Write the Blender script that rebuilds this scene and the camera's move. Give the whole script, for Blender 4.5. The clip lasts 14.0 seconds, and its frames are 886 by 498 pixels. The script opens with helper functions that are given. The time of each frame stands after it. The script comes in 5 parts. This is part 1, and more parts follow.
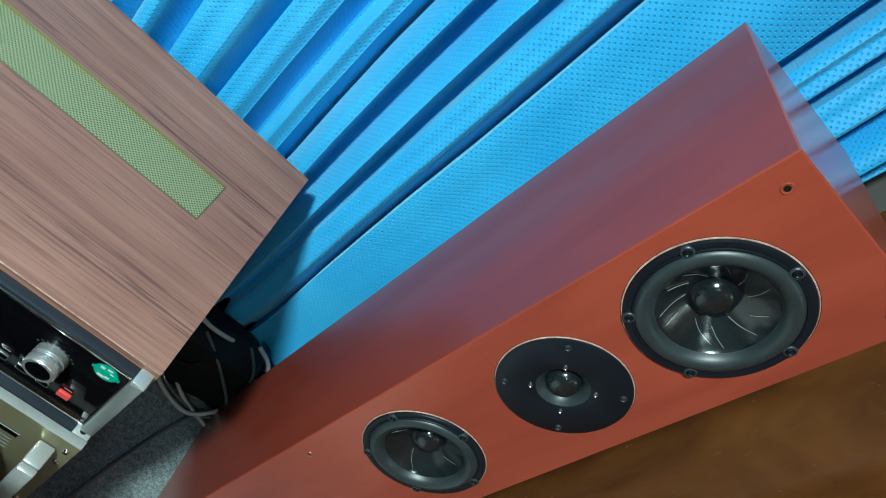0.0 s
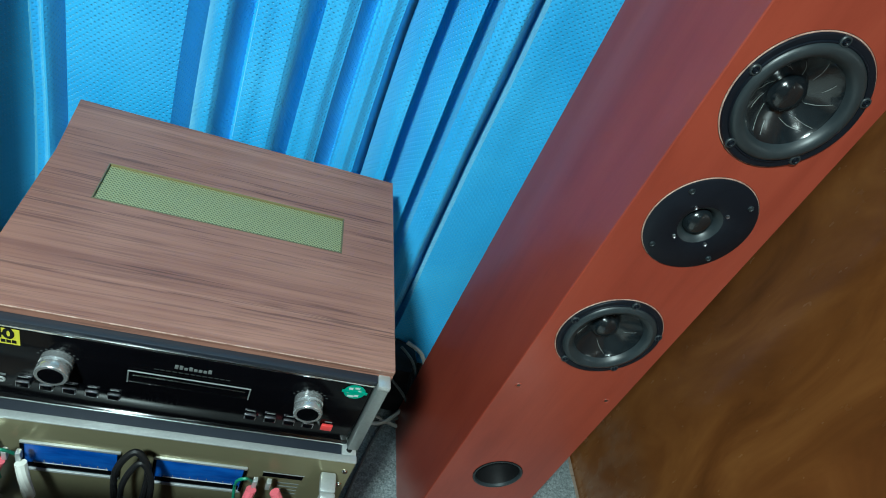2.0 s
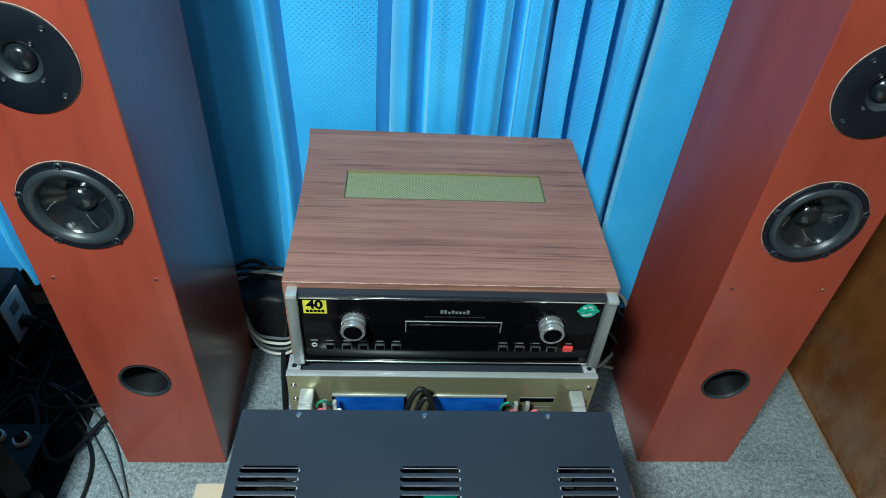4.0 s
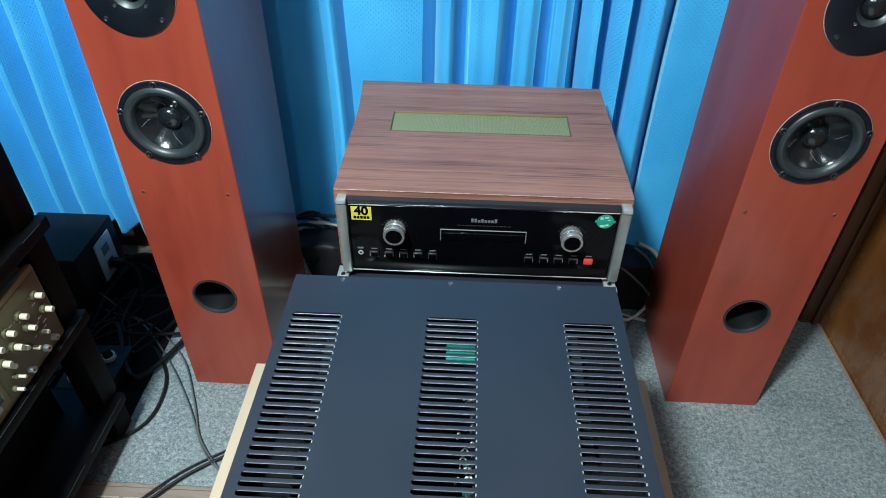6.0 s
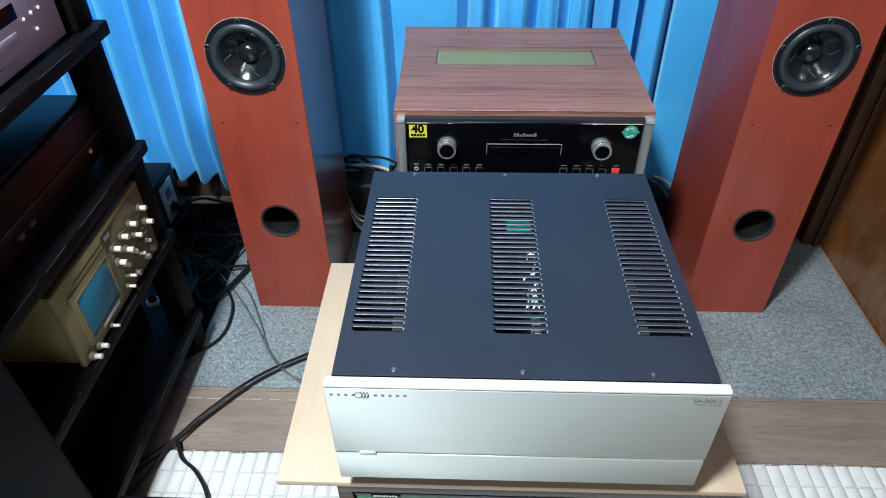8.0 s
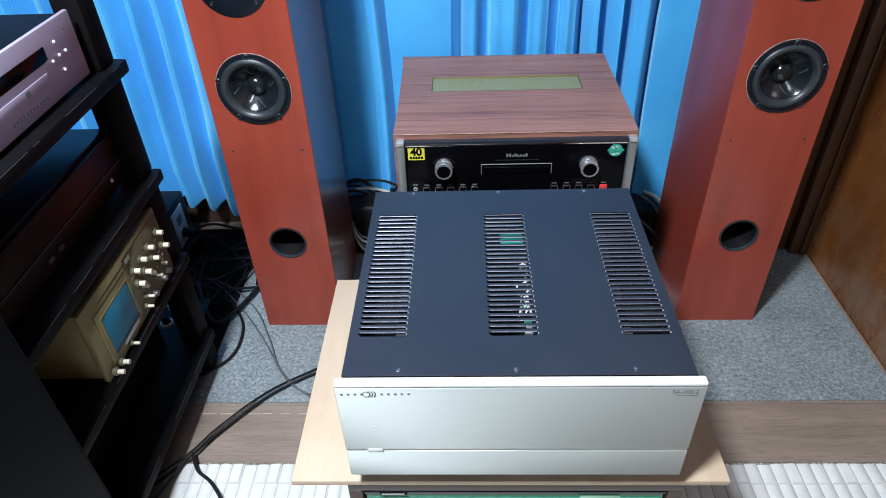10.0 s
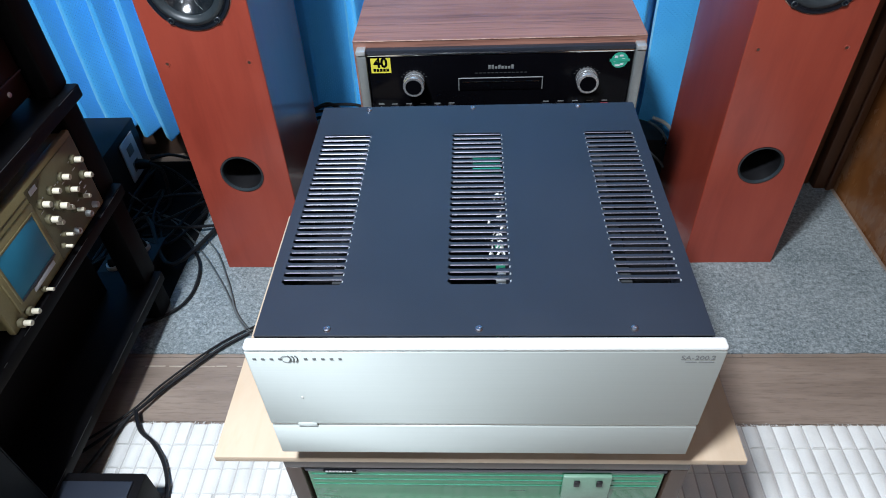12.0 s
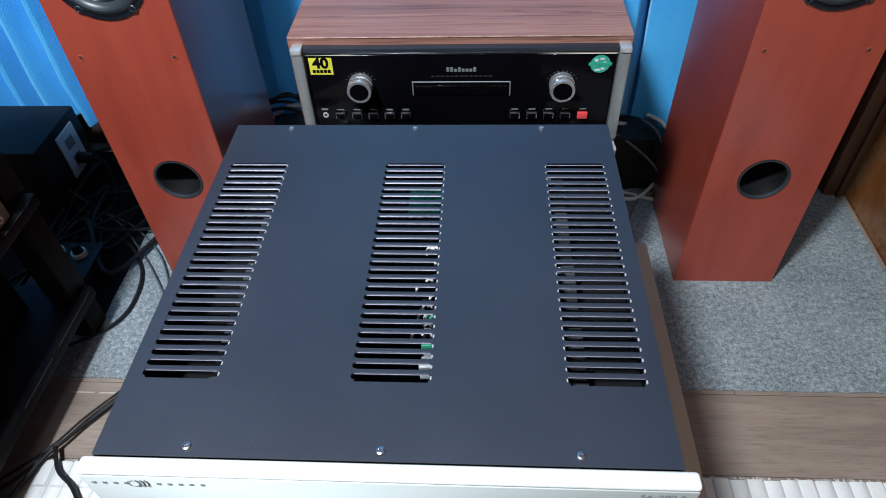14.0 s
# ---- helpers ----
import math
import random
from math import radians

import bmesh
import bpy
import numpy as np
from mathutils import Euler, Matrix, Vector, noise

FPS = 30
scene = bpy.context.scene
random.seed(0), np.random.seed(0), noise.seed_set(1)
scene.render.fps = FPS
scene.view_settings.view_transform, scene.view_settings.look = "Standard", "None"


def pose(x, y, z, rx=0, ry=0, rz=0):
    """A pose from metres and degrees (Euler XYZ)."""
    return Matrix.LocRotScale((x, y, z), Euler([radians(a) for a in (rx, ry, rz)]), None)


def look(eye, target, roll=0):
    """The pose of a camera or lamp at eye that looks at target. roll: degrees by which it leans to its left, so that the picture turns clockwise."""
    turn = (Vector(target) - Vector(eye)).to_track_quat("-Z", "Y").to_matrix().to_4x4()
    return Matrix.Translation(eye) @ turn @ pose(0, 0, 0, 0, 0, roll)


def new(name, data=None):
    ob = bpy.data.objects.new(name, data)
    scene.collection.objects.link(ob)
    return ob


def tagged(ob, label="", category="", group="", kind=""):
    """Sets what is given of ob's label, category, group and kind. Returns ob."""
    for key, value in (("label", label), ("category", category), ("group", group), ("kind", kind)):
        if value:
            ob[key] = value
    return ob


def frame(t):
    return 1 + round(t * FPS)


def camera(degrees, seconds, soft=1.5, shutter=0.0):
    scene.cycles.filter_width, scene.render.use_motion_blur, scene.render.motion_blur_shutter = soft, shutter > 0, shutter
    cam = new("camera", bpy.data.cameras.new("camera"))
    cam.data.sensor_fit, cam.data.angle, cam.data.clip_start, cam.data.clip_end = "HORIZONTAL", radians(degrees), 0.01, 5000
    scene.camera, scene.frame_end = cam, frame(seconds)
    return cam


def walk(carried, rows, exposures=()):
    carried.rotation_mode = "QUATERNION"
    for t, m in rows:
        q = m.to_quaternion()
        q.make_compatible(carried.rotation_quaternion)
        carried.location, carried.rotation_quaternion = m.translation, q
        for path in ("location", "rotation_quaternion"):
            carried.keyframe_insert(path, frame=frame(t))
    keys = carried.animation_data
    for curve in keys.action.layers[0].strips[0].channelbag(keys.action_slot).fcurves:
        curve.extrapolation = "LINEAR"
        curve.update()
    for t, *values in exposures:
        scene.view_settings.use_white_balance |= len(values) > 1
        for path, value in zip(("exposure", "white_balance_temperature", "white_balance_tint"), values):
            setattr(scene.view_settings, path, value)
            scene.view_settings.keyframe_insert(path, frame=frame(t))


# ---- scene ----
cam = camera(68.3, 14.0, 1.0)
PATH = [
    (0, (0.196, 0.171, 1.206), (0.770, 1.719, 0.090), 54.1),
    (0.5, (0.177, 0.183, 1.200), (0.797, 1.723, 0.084), 49.7),
    (1, (0.151, 0.180, 1.198), (0.788, 1.686, 0.045), 44.8),
    (1.5, (0.121, 0.143, 1.200), (0.737, 1.630, 0.012), 38.8),
    (2, (0.060, 0.049, 1.203), (0.625, 1.529, -0.023), 26.4),
    (2.5, (0.007, -0.01, 1.211), (0.449, 1.461, -0.071), 16.7),
    (3, (-0.024, -0.041, 1.208), (0.294, 1.444, -0.093), 10.4),
    (3.5, (-0.042, -0.049, 1.198), (0.171, 1.452, -0.106), 7.0),
    (3.7, (-0.044, -0.067, 1.215), (0.128, 1.427, -0.103), 5.8),
    (5.8, (0.01, -0.299, 1.169), (-0.041, 1.256, -0.089), 1.0),
    (6, (0.003, -0.31, 1.156), (-0.061, 1.244, -0.101), 0.7),
    (6.5, (-0.024, -0.344, 1.141), (-0.095, 1.205, -0.122), 0.5),
    (7, (-0.06, -0.407, 1.136), (-0.144, 1.134, -0.135), 0.2),
    (7.5, (-0.07, -0.487, 1.139), (-0.147, 1.048, -0.141), 0.1),
    (7.7, (-0.075, -0.507, 1.14), (-0.146, 1.027, -0.141), -0.3),
    (10, (-0.066, -0.597, 1.176), (-0.141, 0.985, -0.045), -2.4),
    (10.5, (-0.058, -0.576, 1.155), (-0.135, 1.006, -0.066), -2.5),
    (11, (-0.046, -0.543, 1.127), (-0.126, 1.033, -0.102), -2.4),
    (11.5, (-0.029, -0.492, 1.076), (-0.114, 1.029, -0.219), -2.7),
    (12, (-0.013, -0.457, 1.046), (-0.108, 1.007, -0.313), -3.0),
    (12.5, (0.001, -0.421, 1.016), (-0.096, 1.014, -0.375), -2.9),
    (13, (0.011, -0.385, 1.005), (-0.082, 1.028, -0.408), -2.7),
    (13.5, (0.036, -0.345, 1.003), (-0.069, 1.052, -0.424), -2.7),
    (14, (0.06, -0.282, 1.014), (-0.048, 1.108, -0.419), -2.7),
]
walk(cam, [(t, look(eye, target, roll)) for t, eye, target, roll in PATH], [(0.0, 0.04, 6150, -9), (3.0, -0.20, 6150, -6), (6.0, -0.03, 6350, 4), (10.0, -0.06, 6300, 19), (14.0, -0.04, 6300, 18)])

# ---- light ----
world = bpy.data.worlds.new("room_dark")
scene.world = world
world.use_nodes = True
world.node_tree.nodes["Background"].inputs["Color"].default_value = (0.6, 0.75, 1.0, 1)
world.node_tree.nodes["Background"].inputs["Strength"].default_value = 0.05


def lamp(x, y, z, size, watts, colour):
    data = bpy.data.lights.new("ceiling_lamp", "AREA")
    data.shape, data.size, data.energy, data.color = "DISK", size, watts, colour
    ob = new("ceiling_lamp", data)
    ob.matrix_world = pose(x, y, z)
    return ob


COOL = (0.86, 0.97, 1.0)
lamp(-0.60, -0.63, 2.30, 0.24, 122.0, COOL)
lamp(0.04, -1.75, 2.30, 0.30, 13.0, COOL)


# ---- materials ----
def material(name):
    m = bpy.data.materials.new(name)
    m.use_nodes = True
    t = m.node_tree
    return m, t, t.nodes["Principled BSDF"], t.nodes.new, t.links.new


def coords(t, scale=(1, 1, 1), uv=False):
    c, mp = t.nodes.new("ShaderNodeTexCoord"), t.nodes.new("ShaderNodeMapping")
    mp.inputs["Scale"].default_value = scale
    t.links.new(c.outputs["UV" if uv else "Object"], mp.inputs["Vector"])
    return mp.outputs["Vector"]


def ramp(t, value, stops):
    r = t.nodes.new("ShaderNodeValToRGB")
    r.color_ramp.elements[0].position, r.color_ramp.elements[0].color = stops[0][0], (*stops[0][1], 1)
    r.color_ramp.elements[1].position, r.color_ramp.elements[1].color = stops[-1][0], (*stops[-1][1], 1)
    for p, c in stops[1:-1]:
        e = r.color_ramp.elements.new(p)
        e.color = (*c, 1)
    t.links.new(value, r.inputs["Fac"])
    return r.outputs["Color"]


def noise_of(t, vec, scale, detail=4.0, rough=0.55, distortion=0.0):
    n = t.nodes.new("ShaderNodeTexNoise")
    n.inputs["Scale"].default_value, n.inputs["Detail"].default_value = scale, detail
    n.inputs["Roughness"].default_value, n.inputs["Distortion"].default_value = rough, distortion
    t.links.new(vec, n.inputs["Vector"])
    return n.outputs["Fac"]


def mixed(t, fac, a, b, blend="MIX"):
    x = t.nodes.new("ShaderNodeMix")
    x.data_type, x.blend_type = "RGBA", blend
    for socket, v in (("Factor", fac), ("A", a), ("B", b)):
        k = [i for i in x.inputs if i.name == socket and (i.type == "RGBA" or socket == "Factor" and i.type == "VALUE")][0]
        if isinstance(v, (int, float)):
            k.default_value = v
        elif isinstance(v, tuple):
            k.default_value = (*v, 1)
        else:
            t.links.new(v, k)
    return [o for o in x.outputs if o.type == "RGBA"][0]


def calc(t, op, a, b=None):
    x = t.nodes.new("ShaderNodeMath")
    x.operation = op
    for i, v in enumerate((a, b)):
        if isinstance(v, (int, float)):
            x.inputs[i].default_value = v
        elif v is not None:
            t.links.new(v, x.inputs[i])
    return x.outputs[0]


def bumped(t, p, height, strength, distance):
    b = t.nodes.new("ShaderNodeBump")
    b.inputs["Strength"].default_value, b.inputs["Distance"].default_value = strength, distance
    t.links.new(height, b.inputs["Height"])
    t.links.new(b.outputs["Normal"], p.inputs["Normal"])


def plain(name, dark, light, rough=0.5, metal=0.0, coat=0.0, patch=6.0, grain=220.0, bump=0.08, spread=0.12, spec=0.5, aniso=0.0):
    """A surface with patches, fine grain and uneven gloss."""
    m, t, p, node, link = material(name)
    v = coords(t)
    a, b = noise_of(t, v, patch, 3), noise_of(t, v, grain, 3)
    both = calc(t, "ADD", calc(t, "MULTIPLY", a, 0.65), calc(t, "MULTIPLY", b, 0.35))
    link(ramp(t, both, [(0.3, dark), (0.7, light)]), p.inputs["Base Color"])
    link(calc(t, "ADD", calc(t, "MULTIPLY", a, spread), rough - spread / 2), p.inputs["Roughness"])
    p.inputs["Metallic"].default_value, p.inputs["Coat Weight"].default_value = metal, coat
    p.inputs["Coat Roughness"].default_value, p.inputs["Specular IOR Level"].default_value = 0.12, spec
    p.inputs["Anisotropic"].default_value = aniso
    if bump:
        bumped(t, p, b, bump, 0.002)
    return m


def wood(name, stops, stretch, rough=0.35, coat=0.0, scale=9.0, bump=0.05, streak=0.35, streak_colour=(0.05, 0.02, 0.015), spec=0.5, sheen=0.15, flecks=None, coat_rough=0.1):
    """Veneer: long grain by a squeezed noise, thin dark pores, broad tone changes."""
    m, t, p, node, link = material(name)
    v, wide = coords(t, stretch), coords(t)
    a = noise_of(t, v, scale, 6, 0.62, 0.6)
    pores = noise_of(t, v, scale * 6.5, 3, 0.7)
    tone = noise_of(t, wide, 3.5, 2)
    base = ramp(t, a, stops)
    base = mixed(t, calc(t, "MULTIPLY", ramp(t, pores, [(0.50, (0, 0, 0)), (0.66, (1, 1, 1))]), streak), base, streak_colour)
    base = mixed(t, 0.35, base, ramp(t, tone, [(0.3, stops[0][1]), (0.7, stops[-1][1])]))
    if flecks:
        fine = noise_of(t, coords(t, flecks), 1.0, 2, 0.6)
        gate = noise_of(t, coords(t, (flecks[0] * 0.12, flecks[1] * 0.10, flecks[2] * 0.10)), 1.0, 2, 0.6)
        mark = calc(t, "MULTIPLY", ramp(t, fine, [(0.53, (0, 0, 0)), (0.62, (1, 1, 1))]), ramp(t, gate, [(0.40, (0.15, 0.15, 0.15)), (0.60, (1, 1, 1))]))
        base = mixed(t, calc(t, "MULTIPLY", mark, 0.58), base, streak_colour)
    link(base, p.inputs["Base Color"])
    link(calc(t, "ADD", calc(t, "MULTIPLY", a, sheen), rough - sheen / 2), p.inputs["Roughness"])
    p.inputs["Coat Weight"].default_value, p.inputs["Coat Roughness"].default_value = coat, coat_rough
    p.inputs["Specular IOR Level"].default_value = spec
    if bump:
        bumped(t, p, pores, bump, 0.001)
    return m


def cloth_material():
    m, t, p, node, link = material("blue_curtain_cloth")
    uv = coords(t, (1, 1, 1), True)
    sep = node("ShaderNodeSeparateXYZ")
    link(uv, sep.inputs[0])
    wob = noise_of(t, uv, 30.0, 2)
    u = calc(t, "MULTIPLY", sep.outputs[0], 2 * math.pi / 0.0105)
    w = calc(t, "MULTIPLY", sep.outputs[1], 2 * math.pi / 0.0100)
    diag = calc(t, "MULTIPLY", calc(t, "SINE", calc(t, "ADD", u, calc(t, "MULTIPLY", wob, 1.0))), calc(t, "SINE", w))
    dots = ramp(t, diag, [(0.45, (0, 0, 0)), (0.85, (1, 1, 1))])
    weave = noise_of(t, uv, 900.0, 2)
    patch = noise_of(t, uv, 5.0, 3)
    base = ramp(t, patch, [(0.3, (0.040, 0.385, 0.83)), (0.7, (0.066, 0.475, 0.91))])
    base = mixed(t, calc(t, "MULTIPLY", dots, 0.32), base, (0.010, 0.16, 0.55))
    link(base, p.inputs["Base Color"])
    p.inputs["Roughness"].default_value = 0.48
    p.inputs["Sheen Weight"].default_value = 0.5
    p.inputs["Sheen Tint"].default_value = (0.45, 0.95, 0.92, 1)
    p.inputs["Specular IOR Level"].default_value = 0.7
    bumped(t, p, calc(t, "ADD", calc(t, "MULTIPLY", dots, -1.0), calc(t, "MULTIPLY", weave, 0.3)), 0.65, 0.0020)
    return m


def brushed(name, colour, rough, aniso, stretch=(2, 400, 400), metal=1.0, turned=0.25):
    m, t, p, node, link = material(name)
    v = coords(t, stretch)
    line = noise_of(t, v, 3.0, 3)
    patch = noise_of(t, coords(t), 5.0, 2)
    link(ramp(t, line, [(0.25, tuple(c * 0.95 for c in colour)), (0.75, colour)]), p.inputs["Base Color"])
    link(calc(t, "ADD", calc(t, "MULTIPLY", patch, 0.1), rough - 0.05), p.inputs["Roughness"])
    p.inputs["Metallic"].default_value, p.inputs["Anisotropic"].default_value = metal, aniso
    p.inputs["Anisotropic Rotation"].default_value = turned
    tan = node("ShaderNodeTangent")
    tan.direction_type, tan.axis = "RADIAL", "Z"
    link(tan.outputs[0], p.inputs["Tangent"])
    bumped(t, p, line, 0.015, 0.0006)
    return m


def carpet_material():
    m, t, p, node, link = material("grey_felt_carpet")
    v = coords(t)
    a, b, c = noise_of(t, v, 110.0, 4, 0.75), noise_of(t, v, 260.0, 3, 0.75), noise_of(t, v, 9.0, 5, 0.65)
    both = calc(t, "ADD", calc(t, "MULTIPLY", a, 0.55), calc(t, "MULTIPLY", b, 0.45))
    base = ramp(t, both, [(0.37, (0.035, 0.048, 0.054)), (0.5, (0.185, 0.222, 0.235)), (0.63, (0.40, 0.45, 0.465))])
    link(mixed(t, 0.30, base, ramp(t, c, [(0.32, (0.10, 0.11, 0.105)), (0.5, (0.21, 0.225, 0.22)), (0.68, (0.31, 0.325, 0.31))])), p.inputs["Base Color"])
    p.inputs["Roughness"].default_value = 0.95
    p.inputs["Specular IOR Level"].default_value = 0.15
    bumped(t, p, both, 0.7, 0.006)
    return m


def mesh_grille_material():
    m, t, p, node, link = material("brass_perforated_mesh")
    v = coords(t)
    sep = node("ShaderNodeSeparateXYZ")
    link(v, sep.inputs[0])
    k = 2 * math.pi / 0.0050
    d = calc(t, "MULTIPLY", calc(t, "SINE", calc(t, "MULTIPLY", sep.outputs[0], k)), calc(t, "SINE", calc(t, "MULTIPLY", sep.outputs[1], k)))
    hole = ramp(t, d, [(0.10, (0, 0, 0)), (0.40, (1, 1, 1))])
    link(mixed(t, hole, (0.34, 0.345, 0.175), (0.11, 0.12, 0.06)), p.inputs["Base Color"])
    p.inputs["Roughness"].default_value, p.inputs["Metallic"].default_value = 0.45, 0.3
    bumped(t, p, calc(t, "SUBTRACT", 1.0, hole), 0.5, 0.001)
    return m


CHERRY = wood("cherry_lacquer", [(0.25, (0.20, 0.030, 0.018)), (0.5, (0.28, 0.045, 0.027)), (0.8, (0.34, 0.063, 0.036))], (1.6, 1.6, 0.22), 0.32, 0.55, 14.0, 0.0, 0.10, (0.15, 0.03, 0.012), 0.3, 0.03, None, 0.20)
WALNUT = wood("walnut_veneer", [(0.30, (0.17, 0.070, 0.050)), (0.5, (0.265, 0.122, 0.088)), (0.72, (0.36, 0.185, 0.135))], (0.055, 2.6, 2.6), 0.42, 0.0, 17.0, 0.12, 0.45, (0.045, 0.018, 0.015), 0.5, 0.15, (8.0, 330.0, 330.0))
DARK_WOOD = wood("dark_stained_wood", [(0.25, (0.020, 0.011, 0.008)), (0.5, (0.045, 0.026, 0.018)), (0.8, (0.075, 0.045, 0.03))], (2, 2, 0.3), 0.4, 0.0, 9.0, 0.05)
CASING = wood("brown_casing_wood", [(0.25, (0.055, 0.022, 0.010)), (0.5, (0.095, 0.040, 0.018)), (0.8, (0.14, 0.062, 0.028))], (2, 2, 0.3), 0.4, 0.0, 9.0, 0.05)
FLOOR_WOOD = wood("worn_floor_board", [(0.25, (0.140, 0.105, 0.082)), (0.5, (0.225, 0.172, 0.136)), (0.8, (0.30, 0.238, 0.188))], (0.25, 3, 3), 0.5, 0.0, 11.0, 0.15, 0.5, (0.07, 0.05, 0.04))
PLY = wood("pale_plywood", [(0.25, (0.36, 0.27, 0.185)), (0.5, (0.43, 0.33, 0.235)), (0.8, (0.49, 0.385, 0.28))], (1.6, 0.3, 1), 0.6, 0.0, 10.0, 0.05, 0.2, (0.40, 0.27, 0.15))
MAHOGANY = wood("dark_mahogany", [(0.25, (0.005, 0.0020, 0.0016)), (0.5, (0.009, 0.003, 0.0022)), (0.8, (0.017, 0.0055, 0.0036))], (2, 0.3, 2), 0.32, 0.0, 9.0, 0.0, 0.35, (0.004, 0.002, 0.002), 0.2)
CLOTH = cloth_material()
CARPET = carpet_material()
GRILLE = mesh_grille_material()
ALU = brushed("brushed_silver_panel", (0.43, 0.465, 0.445), 0.58, 0.84, (2, 400, 400), 0.62)
CUT_EDGE = plain("dull_cut_steel", (0.24, 0.23, 0.29), (0.34, 0.32, 0.40), 0.42, 0.7, 0, 12, 300, 0.0, 0.2)
BARE_EDGE = plain("bare_cut_metal", (0.38, 0.38, 0.42), (0.52, 0.52, 0.56), 0.30, 1.0, 0, 12, 300, 0.0, 0.2)
PALE_METAL = plain("pale_bead_blasted_metal", (0.62, 0.64, 0.63), (0.74, 0.76, 0.75), 0.4, 0.2, 0, 20, 300, 0.03, 0.1)
CHROME = plain("chrome", (0.75, 0.77, 0.78), (0.86, 0.88, 0.88), 0.14, 1.0, 0, 20, 300, 0.0, 0.06)
KNOB_METAL = plain("turned_bright_metal", (0.66, 0.68, 0.70), (0.82, 0.84, 0.85), 0.26, 0.85, 0, 20, 300, 0.0, 0.1)
SATIN = plain("satin_silver", (0.42, 0.44, 0.44), (0.56, 0.58, 0.58), 0.34, 0.55, 0, 20, 300, 0.03, 0.1)
GOLD = brushed("champagne_gold_panel", (0.235, 0.215, 0.130), 0.34, 0.6, (2, 400, 400), 0.6)
BLACK_METAL = plain("black_painted_steel", (0.012, 0.0155, 0.0235), (0.019, 0.0235, 0.034), 0.40, 0.0, 0.0, 5, 900, 0.10, 0.12, 0.55)
BLACK_GLOSS = plain("black_glass", (0.0012, 0.0012, 0.0018), (0.0025, 0.0025, 0.0035), 0.10, 0.0, 0.0, 8, 200, 0.0, 0.05, 0.06)
BLACK_LACQUER = plain("black_lacquer", (0.003, 0.003, 0.0035), (0.007, 0.0065, 0.007), 0.5, 0.0, 0.0, 7, 300, 0.03, 0.16, 0.07)
RUBBER = plain("black_rubber", (0.005, 0.005, 0.006), (0.011, 0.011, 0.012), 0.48, 0.0, 0.0, 20, 400, 0.05, 0.15, 0.2)
CONE = plain("coated_cone", (0.004, 0.006, 0.008), (0.010, 0.014, 0.017), 0.17, 0.0, 0.3, 30, 300, 0.10, 0.12)
SURROUND = plain("dark_rubber_surround", (0.014, 0.020, 0.024), (0.024, 0.033, 0.038), 0.40, 0.0, 0.0, 30, 300, 0.03, 0.1)
BASKET = plain("black_basket", (0.004, 0.006, 0.010), (0.008, 0.011, 0.017), 0.36, 0.0, 0.0, 20, 400, 0.05, 0.1, 0.22)
SCRATCH = plain("glue_line", (0.10, 0.11, 0.11), (0.34, 0.35, 0.34), 0.4, 0, 0, 90)
RAW_EDGE = plain("bare_wood_rim", (0.16, 0.06, 0.04), (0.55, 0.38, 0.31), 0.7, 0, 0, 60, 300)
BARE_WOOD = plain("rubbed_bare_wood", (0.30, 0.25, 0.20), (0.46, 0.40, 0.33), 0.7, 0, 0, 60, 300)
# near-black for holes and insides, and for the floor shade beside the rack
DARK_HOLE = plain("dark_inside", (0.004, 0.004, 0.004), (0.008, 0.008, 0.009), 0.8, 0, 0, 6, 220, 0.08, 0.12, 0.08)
WHITE_PLASTIC = plain("white_plastic", (0.62, 0.62, 0.58), (0.76, 0.76, 0.72), 0.4)
CREAM = plain("cream_plastic", (0.46, 0.42, 0.31), (0.58, 0.54, 0.42), 0.45)
OLIVE = plain("olive_beige_paint", (0.155, 0.128, 0.056), (0.215, 0.178, 0.084), 0.5, 0, 0, 9, 260, 0.08)
OLIVE_DARK = plain("olive_grey_panel", (0.095, 0.085, 0.045), (0.13, 0.115, 0.065), 0.5, 0, 0, 9, 260, 0.05)
SCREEN = plain("blue_screen", (0.022, 0.17, 0.27), (0.028, 0.20, 0.31), 0.35, 0, 0.0, 6, 60, 0.0, 0.1, 0.2)
LILAC = brushed("silver_lilac_panel", (0.45, 0.38, 0.49), 0.42, 0.3, (400, 2, 400), 0.15)
YELLOW = plain("yellow_sticker", (0.52, 0.47, 0.03), (0.62, 0.56, 0.05), 0.5)
GREEN = plain("green_sticker", (0.008, 0.21, 0.14), (0.015, 0.30, 0.20), 0.4)
RED = plain("red_plastic", (0.50, 0.03, 0.03), (0.62, 0.05, 0.05), 0.4)
PINK = plain("pink_rubber", (0.62, 0.10, 0.14), (0.74, 0.16, 0.20), 0.45)
WHITE_CABLE = plain("pale_cable", (0.42, 0.40, 0.36), (0.58, 0.56, 0.52), 0.45)
GREY_CABLE = plain("grey_cable", (0.06, 0.07, 0.07), (0.12, 0.13, 0.13), 0.4)
PAINT = plain("dim_wall_paint", (0.10, 0.098, 0.092), (0.15, 0.147, 0.14), 0.8, 0, 0, 2, 80, 0.1)
CEILING_PAINT = plain("pale_ceiling_paint", (0.23, 0.235, 0.25), (0.29, 0.295, 0.31), 0.85, 0, 0, 2, 80, 0.1)
MAT_WHITE = plain("woven_white_mat", (0.50, 0.50, 0.48), (0.64, 0.64, 0.61), 0.85, 0, 0, 14, 500, 0.5)
MAT_BACK = plain("mat_backing", (0.30, 0.295, 0.28), (0.42, 0.41, 0.39), 0.9, 0, 0, 14, 500, 0.3)
